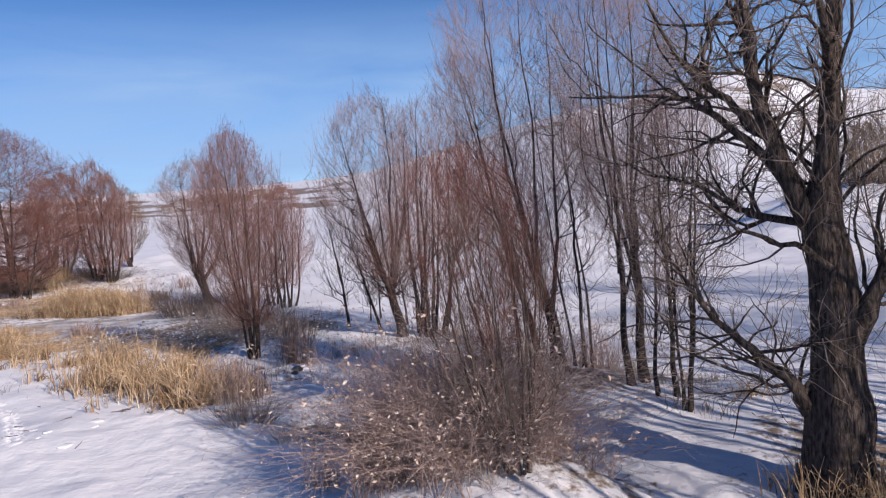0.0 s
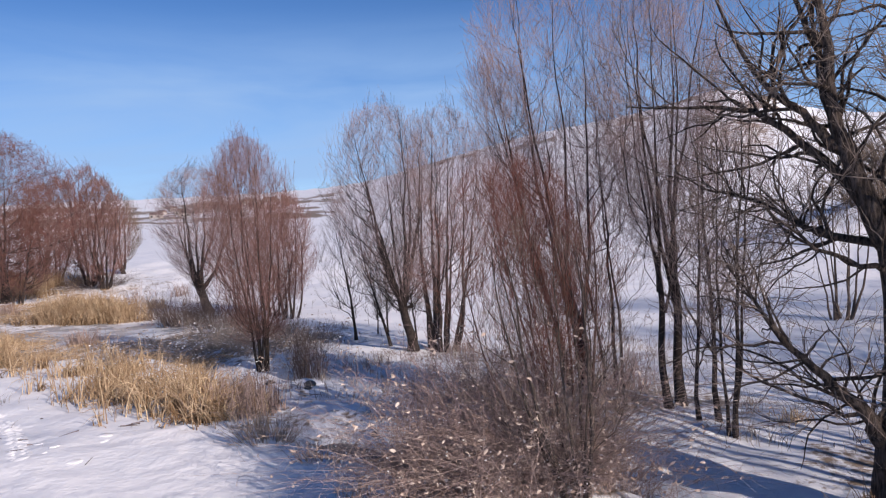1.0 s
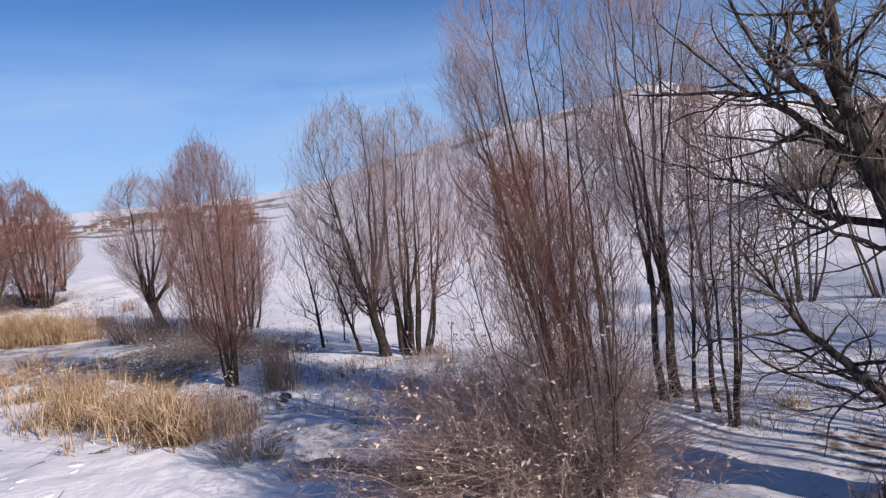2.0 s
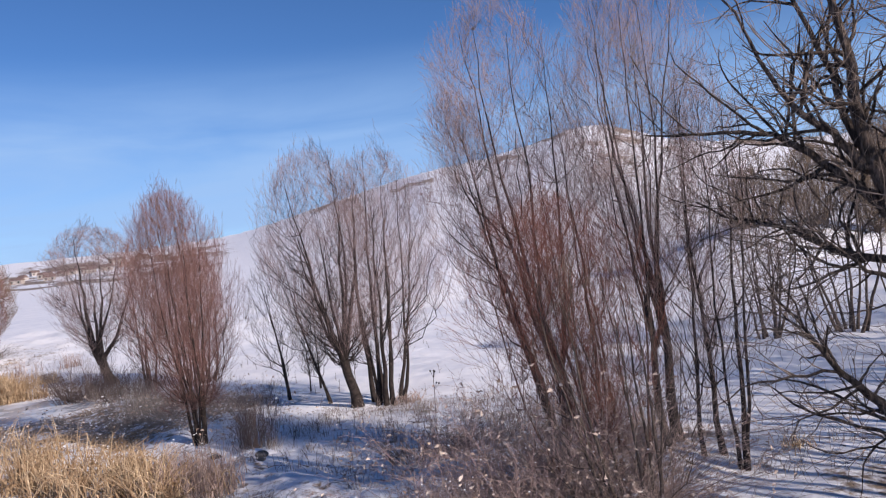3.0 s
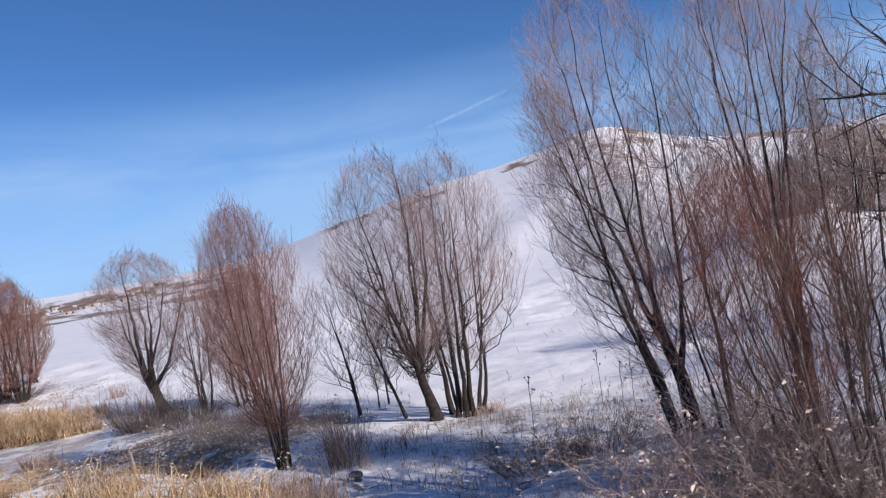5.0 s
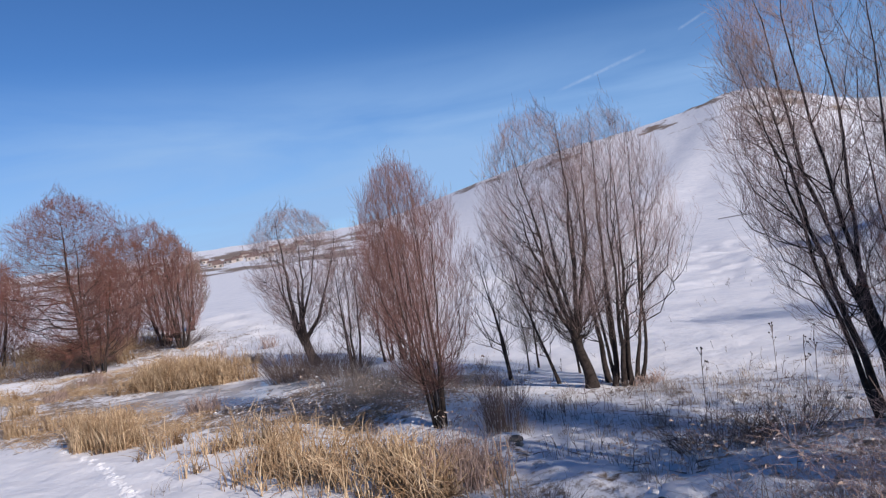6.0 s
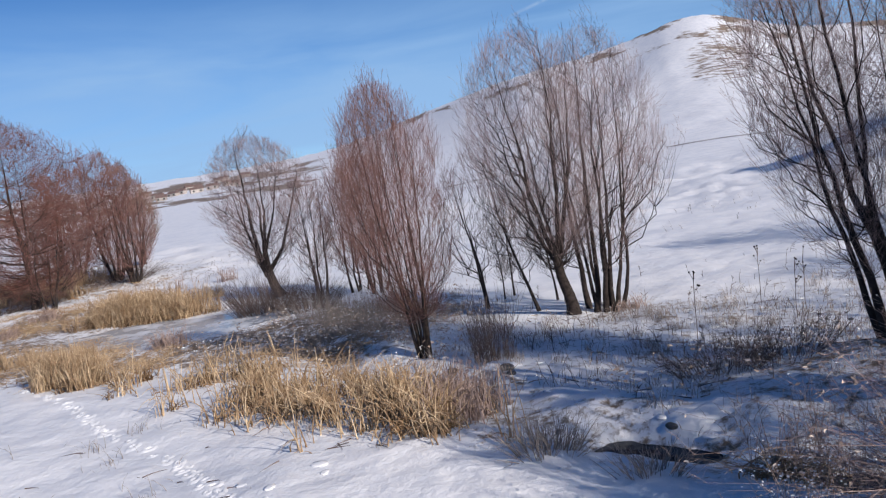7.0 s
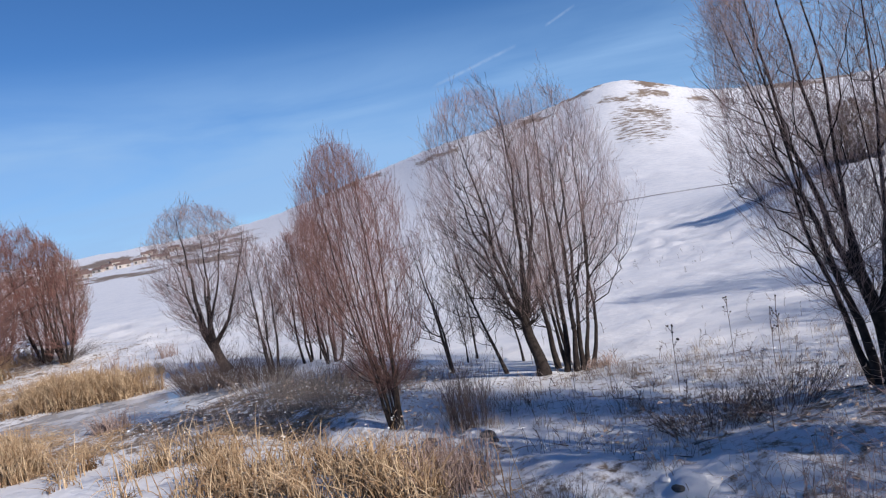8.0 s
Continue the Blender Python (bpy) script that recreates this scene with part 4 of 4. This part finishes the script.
def along(line, m, half):
    seg = rng.integers(0, len(line) - 1, m)
    t = rng.uniform(0, 1, m)
    p = np.array(line)
    q = p[seg] * (1 - t[:, None]) + p[seg + 1] * t[:, None]
    return q + rng.normal(size=(m, 2)) * half


reed_bed(along(BED, 3700, 0.42), (0.25, 0.88), 1, "strip of golden dry reeds along snowy stream bank", r=0.011, tuft=0.15, gaps=0.52, bend=(0.02, 0.7))
reed_bed(oval_points(rng, 1500, -13.3, 18.9, 1.0, 0.55), (0.4, 0.95), 2, "tawny tuft of dry reeds in snow")
reed_bed(oval_points(rng, 3000, -16.0, 27.4, 2.2, 0.9), (0.6, 1.15), 3, "golden dry reeds beyond frozen pond", r=0.011)
reed_bed(oval_points(rng, 1800, -30.0, 42.0, 5.0, 1.6), (0.6, 1.2), 4, "golden dry grass under red willows", r=0.015)
reed_bed(oval_points(rng, 1500, -27.5, 37.6, 3.8, 1.0), (0.5, 1.1), 13, "golden dry grass under red willows", r=0.014)
for k, (tx, ty) in enumerate(((-20.5, 27.0), (-17.6, 21.6), (-19.8, 24.6), (-21.5, 30.5), (-15.2, 30.8), (-18.4, 32.4), (-12.6, 22.0), (-23.5, 28.5))):
    reed_bed(oval_points(rng, 150, tx, ty, 0.45, 0.3), (0.25, 0.65), 220 + k, "small tawny grass tussock in snow", name="grass_tuft", r=0.011, mat=STRAW if k % 3 else DEAD_STEM)
reed_bed(oval_points(rng, 500, -15.8, 22.2, 1.3, 0.5), (0.3, 0.6), 5, "low tawny dry grass by frozen pond")
reed_bed(oval_points(rng, 260, -19.5, 31.5, 0.8, 0.5), (0.4, 0.8), 6, "grey-brown dry weeds beyond pond", mat=DEAD_STEM)
reed_bed(oval_points(rng, 400, -17.6, 35.5, 1.6, 0.6), (0.4, 0.8), 7, "grey-brown dry weeds beyond pond", mat=DEAD_STEM)
reed_bed(oval_points(rng, 45, 3.3, 11.9, 0.12, 0.12), (0.12, 0.32), 8, "small straw-coloured grass tuft in snow", name="grass_tuft")
reed_bed(oval_points(rng, 450, 3.42, 8.88, 0.48, 0.48), (0.15, 0.55), 9, "straw-coloured dry grass round old trunk", name="grass_tuft")
reed_bed(oval_points(rng, 260, -1.3, 10.95, 0.34, 0.28), (0.15, 0.5), 10, "straw-coloured grass tussock on stream bank", bend=(0.2, 1.2), name="grass_tuft")
reed_bed(oval_points(rng, 60, -1.25, 11.0, 0.4, 0.3), (0.5, 1.1), 14, "tall thin brown whips in grass tussock", mat=DEAD_STEM, name="grass_tuft", r=0.006)
reed_bed(oval_points(rng, 90, -1.8, 19.35, 0.22, 0.2), (0.1, 0.4), 11, "dry grass round the foot of the willow", mat=DEAD_STEM, name="grass_tuft")
reed_bed(oval_points(rng, 500, -4.8, 13.9, 0.6, 0.7), (0.3, 0.75), 12, "rusty dry reeds on stream bank", mat=DEAD_STEM)


def bush(x, y, H, W, count, seed, mat, label, name="bush", flat=0.0, fan=0.8, r=0.0055):
    """A low leafless bush of many thin whips."""
    rng = np.random.default_rng(seed)
    root_z = ground_at(x, y)
    xy = oval_points(rng, count, x, y, W * 0.30, W * 0.24)
    P, R = blades(rng, xy, (0.35 * H, H), (0.05, 0.45 + flat), r, 6)
    out = xy - np.array([x, y])
    k = np.linspace(0, 1, 6)[None, :]
    P[:, :, 0] += out[:, :1] * k * fan
    P[:, :, 1] += out[:, 1:] * k * fan
    Q, S = sprout(rng, P, R, int(count * 2.6), (0.15, 1.0), (15, 50), (0.15 * H, 0.45 * H), 0.2, 4, 0.12, 0.8, r * 0.8, 0.0016, lambda p: p[:, 2] > root_z + 0.02)
    v, f = tubes([(P, R), (Q, S)], 3)
    return tagged(mesh_object(name, v, f, mat), label, "bush", kind="stuff")


bush(-11.5, 25.6, 1.35, 2.6, 420, 80, TWIG_DARK, "low dark leafless bush beneath leaning willow")
bush(-9.9, 24.8, 1.0, 2.4, 340, 81, TWIG_DARK, "low dark leafless bush beneath leaning willow")
bush(-8.2, 22.6, 0.7, 5.0, 480, 82, GREY_STEM, "low grey-brown scrub in thin snow", flat=-0.15, fan=0.1)
bush(-7.0, 20.4, 0.5, 5.4, 420, 83, GREY_STEM, "low grey-brown scrub in thin snow", flat=-0.15, fan=0.1)
bush(-4.40, 16.35, 1.25, 1.25, 170, 84, TWIG_DARK, "upright clump of thin dark whips in snow", flat=-0.35, fan=0.25, r=0.004)
bush(-1.25, 14.2, 0.62, 1.9, 170, 85, TWIG_DARK, "grey leafless brush in shaded snow", r=0.0036)
bush(-0.5, 13.9, 0.70, 1.7, 150, 86, TWIG_DARK, "grey leafless brush in shaded snow", r=0.0036)
bush(-3.6, 11.9, 0.5, 1.1, 140, 87, GREY_STEM, "grey dry weeds on stream bank")
bush(-2.6, 11.2, 0.4, 0.9, 70, 88, GREY_STEM, "grey dry weeds on stream bank")
bush(-26.0, 34.6, 0.95, 4.2, 300, 210, TWIG_DARK, "low dark brush under broad red willow")
bush(-24.0, 41.0, 0.9, 4.5, 300, 211, TWIG_DARK, "low dark brush under red willows")
bush(-19.6, 31.6, 0.7, 1.8, 130, 212, GREY_STEM, "low grey weeds at edge of snow slope")
bush(1.4, 13.4, 0.8, 1.0, 60, 89, TWIG_ROSE, "thin brush round willow foot")


def scrub_heap():
    """The brown heap of arching dead stems by the stream, with snow caught in it."""
    rng = np.random.default_rng(90)
    xy = np.concatenate([oval_points(rng, 1300, -0.2, 8.75, 1.05, 0.85), oval_points(rng, 800, -0.6, 9.0, 0.6, 0.65), oval_points(rng, 500, 0.6, 9.2, 0.7, 0.7)])
    xy = xy[fbm(xy[:, 0] * 1.8, xy[:, 1] * 1.8 + 5, 3) > rng.uniform(0.25, 0.52, len(xy))]
    P, R = blades(rng, xy, (0.5, 1.65), (0.15, 1.5), 0.0036, 7)
    low = rng.uniform(size=len(P)) < 0.45
    arch = blades(rng, xy[low], (0.35, 0.95), (0.9, 2.6), 0.0036, 7)
    P[low], R[low] = arch
    Q, S = sprout(rng, P, R, 8000, (0.2, 1.0), (20, 75), (0.1, 0.38), -0.1, 4, 0.2, 0.8, 0.003, 0.0013, lambda p: p[:, 2] > -0.4)
    v, f = tubes([(P, R), (Q, S)], 3)
    tagged(mesh_object("scrub", v, f, DEAD_STEM), "brown tangle of arching dead stems on snowy bank", "scrub", kind="stuff")
    # thin tall whips that stand out of the heap
    xy = oval_points(rng, 400, -0.1, 9.0, 1.0, 0.75)
    P2, R2 = blades(rng, xy, (0.8, 1.9), (0.1, 0.8), 0.0038, 7)
    Q2, S2 = sprout(rng, P2, R2, 3300, (0.2, 1.0), (20, 70), (0.12, 0.45), 0.0, 4, 0.2, 0.8, 0.003, 0.0013, lambda p: p[:, 2] > -0.4)
    v, f = tubes([(P2, R2), (Q2, S2)], 3)
    tagged(mesh_object("scrub", v, f, TWIG_ROSE), "tall thin rose-brown whips above dead scrub", "scrub", kind="stuff")
    Q = np.concatenate([Q, Q2])
    # snow caught on the stems
    k = rng.integers(0, len(Q), 5000)
    dead_leaves(rng, Q[k, rng.integers(1, 4, 5000)], (0.014, 0.054), "pale curled dead leaves hanging in scrub")
    k = rng.integers(0, len(Q), 900)
    flakes(rng, Q[k, rng.integers(1, 4, 900)], (0.003, 0.009), "snow_flecks", "flecks of snow caught in brown scrub")


def dead_leaves(rng, places, size, label):
    """Small curled dry leaves that hang on at the places given."""
    m = len(places)
    d = unit(rng.normal(size=(m, 3)) * np.array([1, 1, 0.45]))
    w = unit(np.cross(d, rng.normal(size=(m, 3))))
    n = np.cross(d, w)
    L = rng.uniform(size[0], size[1], (m, 1))
    rows = []
    for t, half, lift in ((0.0, 0.04, 0.0), (0.35, 0.24, 0.10), (0.7, 0.20, 0.08), (1.0, 0.03, -0.08)):
        c = places + d * L * t + n * L * lift
        rows += [c - w * L * half + n * L * half * 0.5, c - n * L * 0.03, c + w * L * half + n * L * half * 0.5]
    V = np.stack(rows, 1).reshape(-1, 3)
    quads = [[r * 3 + c, r * 3 + c + 1, r * 3 + c + 4, r * 3 + c + 3] for r in range(3) for c in range(2)]
    F = np.array(quads)[None] + (np.arange(m) * 12)[:, None, None]
    return tagged(mesh_object("dead_leaves", V, F.reshape(-1, 4), DEAD_LEAF), label, "leaves", kind="stuff")


def flakes(rng, places, size, name, label, squash=0.7):
    """Small uneven lumps of snow at the places given."""
    bm = bmesh.new()
    bmesh.ops.create_icosphere(bm, subdivisions=2 if size[1] > 0.04 else 1, radius=1)
    base = np.array([v.co[:] for v in bm.verts])
    tri = np.array([[v.index for v in f.verts] for f in bm.faces])
    bm.free()
    m, n = len(places), len(base)
    s = rng.uniform(size[0], size[1], (m, 1, 1)) * rng.uniform(0.7, 1.3, (m, 1, 3)) * np.array([1, 1, squash])
    V = places[:, None] + base[None] * s * rng.uniform(0.75, 1.2, (m, n, 1))
    F = tri[None] + (np.arange(m) * n)[:, None, None]
    return tagged(mesh_object(name, V.reshape(-1, 3), F.reshape(-1, 3), SNOW), label, "snow", kind="stuff")


scrub_heap()


def litter_patch(cx, cy, rx, ry, leaves, lumps, seed):
    """Dead leaves and crumbs of snow caught in low scrub."""
    rng = np.random.default_rng(seed)
    xy = clumped(rng, oval_points(rng, leaves, cx, cy, rx, ry), 0.25)
    dead_leaves(rng, np.c_[xy, land(xy[:, 0], xy[:, 1]) + rng.uniform(0.0, 1.0, leaves) ** 2 * 0.4], (0.03, 0.085), "brown dead leaves caught in low scrub")
    xy = clumped(rng, oval_points(rng, lumps, cx, cy, rx, ry), 0.3)
    flakes(rng, np.c_[xy, land(xy[:, 0], xy[:, 1]) + rng.uniform(0.0, 1.0, lumps) ** 2 * 0.3], (0.010, 0.034), "snow_flecks", "crumbs of snow caught in low scrub", 0.55)


litter_patch(-7.9, 21.4, 3.2, 3.2, 1500, 420, 301)
litter_patch(-5.2, 18.2, 1.6, 1.8, 350, 140, 302)
litter_patch(-0.9, 14.0, 1.6, 0.9, 350, 120, 303)


def seed_plant():
    """White fluffy seed heads on thin stalks at the water."""
    rng = np.random.default_rng(91)
    xy = oval_points(rng, 80, -1.72, 9.5, 0.22, 0.25)
    P, R = blades(rng, xy, (0.25, 0.95), (0.1, 0.5), 0.004, 5)
    v, f = tubes([(P, R)], 3)
    tagged(mesh_object("seed_plant", v, f, GREY_STEM), "thin pale weed stalks by stream", "weed", kind="stuff")
    tips = np.concatenate([P[:, -1], P[:, -1] + rng.normal(size=(80, 3)) * 0.02, P[:, -2] + rng.normal(size=(80, 3)) * 0.03, P[:, -2] + rng.normal(size=(80, 3)) * 0.03])
    tagged(flakes(rng, tips, (0.005, 0.012), "seed_heads", "white fluffy seed heads on thin weeds"), category="weed")


seed_plant()


def black_weed(x, y, h, seed):
    """A tall dry weed with dark seed heads."""
    rng = np.random.default_rng(seed)
    root = new("dry_weed")
    z = ground_at(x, y) - 0.02
    root.location = (x, y, z)
    k = np.linspace(0, 1, 6)[:, None]
    line = np.c_[0.05 * k ** 2, 0.02 * k, h * k] + rng.normal(size=(6, 3)) * 0.006
    Q, S = sprout(rng, line[None], np.full((1, 6), 0.006), 5, (0.55, 0.95), (25, 50), (0.12, 0.24), 0.3, 4, 0.08, 0.8, 0.005, 0.003, lambda p: p[:, 2] > 0)
    v, f = tubes([(line[None], np.full((1, 6), 0.006)), (Q, S)], 4)
    mesh_object("stalk", v, f, TWIG_DARK, root)
    for tip in [line[-1], *Q[:, -1]]:
        bm = bmesh.new()
        bmesh.ops.create_icosphere(bm, subdivisions=1, radius=0.017)
        for vert in bm.verts:
            vert.co *= rng.uniform(0.7, 1.25)
            vert.co += Vector(tip)
        part("seed_head", bm, BLACK_HEAD, root)
    return tagged(root, "tall dry weed with dark seed heads", "weed", "dry weeds on the snow plain")


for k, (wx, wy, wh) in enumerate(((-1.15, 16.1, 1.05), (0.40, 18.2, 1.05), (0.45, 16.4, 1.0), (0.75, 16.9, 1.1), (-3.0, 20.5, 1.0))):
    black_weed(wx, wy, wh, 100 + k)


def sparse_grass():
    """Single stalks and little tufts that stick out of the shaded snow."""
    rng = np.random.default_rng(95)
    xy = np.concatenate([oval_points(rng, 3600, -0.8, 16.0, 4.4, 3.8), oval_points(rng, 1800, -7.8, 20.8, 3.2, 3.2), oval_points(rng, 500, 2.6, 12.4, 2.2, 2.0),
                         oval_points(rng, 160, -8.5, 13.5, 3.5, 2.0)])
    xy = clumped(rng, xy, 0.10, 0.8)
    P, R = blades(rng, xy, (0.06, 0.32), (0.05, 0.8), 0.005, 4)
    v, f = tubes([(P, R)], 3)
    return tagged(mesh_object("sparse_grass", v, f, GREY_STEM), "sparse dry grass stalks sticking out of snow", "grass", kind="stuff")


sparse_grass()


def dark_weeds():
    """Small dark weeds scattered over the snow plain."""
    rng = np.random.default_rng(96)
    xy = np.concatenate([oval_points(rng, 90, 1.0, 19.5, 5.5, 4.5), oval_points(rng, 50, -6.5, 27, 6, 5), oval_points(rng, 60, -2.0, 16.0, 4.5, 3.0), oval_points(rng, 110, -15, 41, 9, 6), oval_points(rng, 60, 3, 36, 8, 5)])
    P, R = blades(rng, xy, (0.12, 0.42), (0.0, 0.4), 0.007, 4)
    root_z = land(xy[:, 0], xy[:, 1]).min()
    Q, S = sprout(rng, P, R, 1100, (0.3, 1.0), (20, 70), (0.05, 0.16), 0.1, 3, 0.2, 0.9, 0.007, 0.004, lambda p: p[:, 2] > root_z)
    v, f = tubes([(P, R), (Q, S)], 3)
    return tagged(mesh_object("dark_weeds", v, f, TWIG_DARK), "small dark weeds scattered across snowy plain", "weed", kind="stuff")


dark_weeds()


# ---- small things on the snow ----
def stone(x, y, size, seed):
    rng = np.random.default_rng(seed)
    bm = bmesh.new()
    bmesh.ops.create_icosphere(bm, subdivisions=3, radius=size)
    for v in bm.verts:
        v.co *= 0.8 + 0.4 * float(fbm(v.co.x / size + seed, v.co.y / size + v.co.z / size))
        v.co.z *= 0.55
        v.co.x *= 1.3
    me = bpy.data.meshes.new("stone")
    bm.to_mesh(me)
    bm.free()
    me.materials.append(STONE)
    ob = new("stone", me)
    ob.location = (x, y, ground_at(x, y) + size * 0.25)
    ob.rotation_euler = (0, 0, rng.uniform(0, 3))
    return tagged(ob, "dark stone poking out of snow by stream", "stone", "stones by the stream")


for k, (sx, sy, size) in enumerate(((-4.13, 15.6, 0.11), (-4.05, 15.2, 0.07), (-5.0, 15.9, 0.09), (-2.2, 12.5, 0.07), (-1.0, 10.7, 0.10), (-0.5, 10.5, 0.13), (-0.75, 10.9, 0.09))):
    stone(sx, sy, size, 120 + k)


def snow_mound(x, y, w, h, seed):
    """A rounded cushion of snow."""
    n, k = 28, 8
    a = np.linspace(0, 2 * math.pi, n + 1)[:-1]
    rows = []
    for i in range(k):
        t = i / (k - 1)
        r = w * (1 - t) * (1 + 0.16 * np.sin(3 * a + seed) + 0.1 * np.sin(5 * a + 2 * seed))
        px, py = x + r * np.cos(a), y + 0.7 * r * np.sin(a)
        rows.append(np.c_[px, py, land(px, py) - 0.03 + h * math.sin(t * math.pi / 2) ** 0.8])
    v = np.concatenate(rows)
    i, j = np.meshgrid(np.arange(k - 1), np.arange(n), indexing="ij")
    f = np.stack([i * n + j, i * n + (j + 1) % n, (i + 1) * n + (j + 1) % n, (i + 1) * n + j], -1).reshape(-1, 4)
    return tagged(mesh_object("snow_mound", v, f, SNOW_GROUND), "rounded snow cushion on stream bank", "snow", "snow cushions")


for k, (sx, sy, w, h) in enumerate(((-4.25, 15.75, 0.36, 0.09), (-1.9, 12.6, 0.5, 0.12), (-1.5, 11.2, 0.3, 0.16), (-0.3, 10.7, 0.35, 0.2))):
    snow_mound(sx, sy, w, h, k + 1)


def animal_trail():
    """The trail of a small animal: a low rim of snow pushed up round each print."""
    rng = np.random.default_rng(130)
    n = 50
    line = curve_line([(-14.2, 18.7, 0), (-12.3, 17.0, 0), (-11.1, 15.7, 0), (-10.1, 14.65, 0), (-8.6, 13.4, 0), (-7.9, 12.6, 0), (-7.25, 11.8, 0), (-6.8, 11.2, 0)], n)
    off = np.where(np.arange(n) % 2, 0.05, -0.05)
    p = line[:, :2] + np.c_[off * 0.7, off * 0.7] + rng.normal(size=(n, 2)) * 0.015
    vs, fs = [], []
    a = np.linspace(0, 2 * math.pi, 13)[:-1]
    profile = ((0.03, 0.002), (0.05, 0.019), (0.08, 0.022), (0.14, -0.012))
    for k in range(n):
        s = rng.uniform(0.5, 1.1)
        for rr, hz in profile:
            r = rr * s * (1 + 0.2 * np.sin(2 * a + k) + rng.normal(size=12) * 0.06)
            x, y = p[k, 0] + r * np.cos(a), p[k, 1] + r * 1.35 * np.sin(a)
            vs.append(np.c_[x, y, land(x, y) + hz * s])
        i, j = np.meshgrid(np.arange(3), np.arange(12), indexing="ij")
        fs.append((np.stack([i * 12 + (j + 1) % 12, i * 12 + j, (i + 1) * 12 + j, (i + 1) * 12 + (j + 1) % 12], -1)[:, :, ::-1]).reshape(-1, 4) + k * 48)
    ob = mesh_object("animal_trail", np.concatenate(vs), np.concatenate(fs), SNOW_GROUND)
    return tagged(ob, "line of small animal tracks across snow", "tracks", kind="stuff")


animal_trail()
rng = np.random.default_rng(131)
xy = np.concatenate([oval_points(rng, 14, -7.5, 11.8, 2.0, 0.9), oval_points(rng, 120, -1.0, 15.5, 4.5, 3.5)])
flakes(rng, np.c_[xy, land(xy[:, 0], xy[:, 1])], (0.03, 0.11), "snow_lumps", "small lumps of crusted snow", 0.14)

rng = np.random.default_rng(132)
xy = np.concatenate([oval_points(rng, 26, -8.0, 13.2, 3.5, 2.0), oval_points(rng, 40, -1.5, 15.5, 3.5, 3.0), oval_points(rng, 14, 3.5, 11.5, 1.5, 1.0)])
h = rng.uniform(0, 6.28, len(xy))
L = rng.uniform(0.08, 0.35, len(xy))
t = np.linspace(0, 1, 4)[None, :]
tw = np.stack([xy[:, :1] + (np.cos(h) * L)[:, None] * t, xy[:, 1:] + (np.sin(h) * L)[:, None] * t + 0.03 * np.sin(t * 3)], -1)
tw = np.concatenate([tw, (land(tw[..., 0], tw[..., 1]) + 0.012)[..., None]], -1)
v, f = tubes([(tw, np.broadcast_to(0.007 * (1.2 - t), tw.shape[:2]))], 4)
tagged(mesh_object("fallen_twigs", v, f, TWIG_DARK), "fallen dark twigs lying on snow", "twigs", kind="stuff")


# ---- the far village ----
def house(x, y, w, d, h, turn):
    root = new("house")
    root.location = (x, y, ground_at(x, y) - 0.4)
    root.rotation_euler = (0, 0, turn)
    bm = bmesh.new()
    bmesh.ops.create_cube(bm, size=1, matrix=Matrix.Translation((0, 0, h / 2)) @ Matrix.Diagonal((w, d, h, 1)))
    part("wall", bm, HOUSE_WALL, root)
    bm = bmesh.new()
    e = 0.4
    lo = [bm.verts.new((sx * (w / 2 + e), sy * (d / 2 + e), h + 0.01)) for sx, sy in ((-1, -1), (1, -1), (1, 1), (-1, 1))]
    hi = [bm.verts.new((sx * (w / 2 + e), 0, h + d * 0.35)) for sx in (-1, 1)]
    for face in ((lo[3], lo[2], lo[1], lo[0]), (lo[0], lo[1], hi[1], hi[0]), (lo[2], lo[3], hi[0], hi[1]), (lo[1], lo[2], hi[1]), (lo[3], lo[0], hi[0])):
        bm.faces.new(face)
    part("roof", bm, HOUSE_ROOF, root)
    for k in (-0.28, 0.28):
        bm = bmesh.new()
        bmesh.ops.create_cube(bm, size=1, matrix=Matrix.Translation((w * k, -d / 2 - 0.02, h * 0.55)) @ Matrix.Diagonal((1.3, 0.12, 1.4, 1)))
        part("window", bm, HOUSE_GLASS, root)
    return tagged(root, "small plastered village house with dark roof", "house", "village houses")


rng = random.Random(7)
for k in range(16):
    a = radians(-27.5 + 7.5 * k / 15 + rng.uniform(-0.3, 0.3))
    d = rng.uniform(600, 780)
    house(MID[0] + d * math.sin(a), MID[1] + d * math.cos(a), rng.uniform(6, 10), rng.uniform(5, 7), rng.uniform(2.4, 3.6), rng.uniform(-0.5, 0.9))
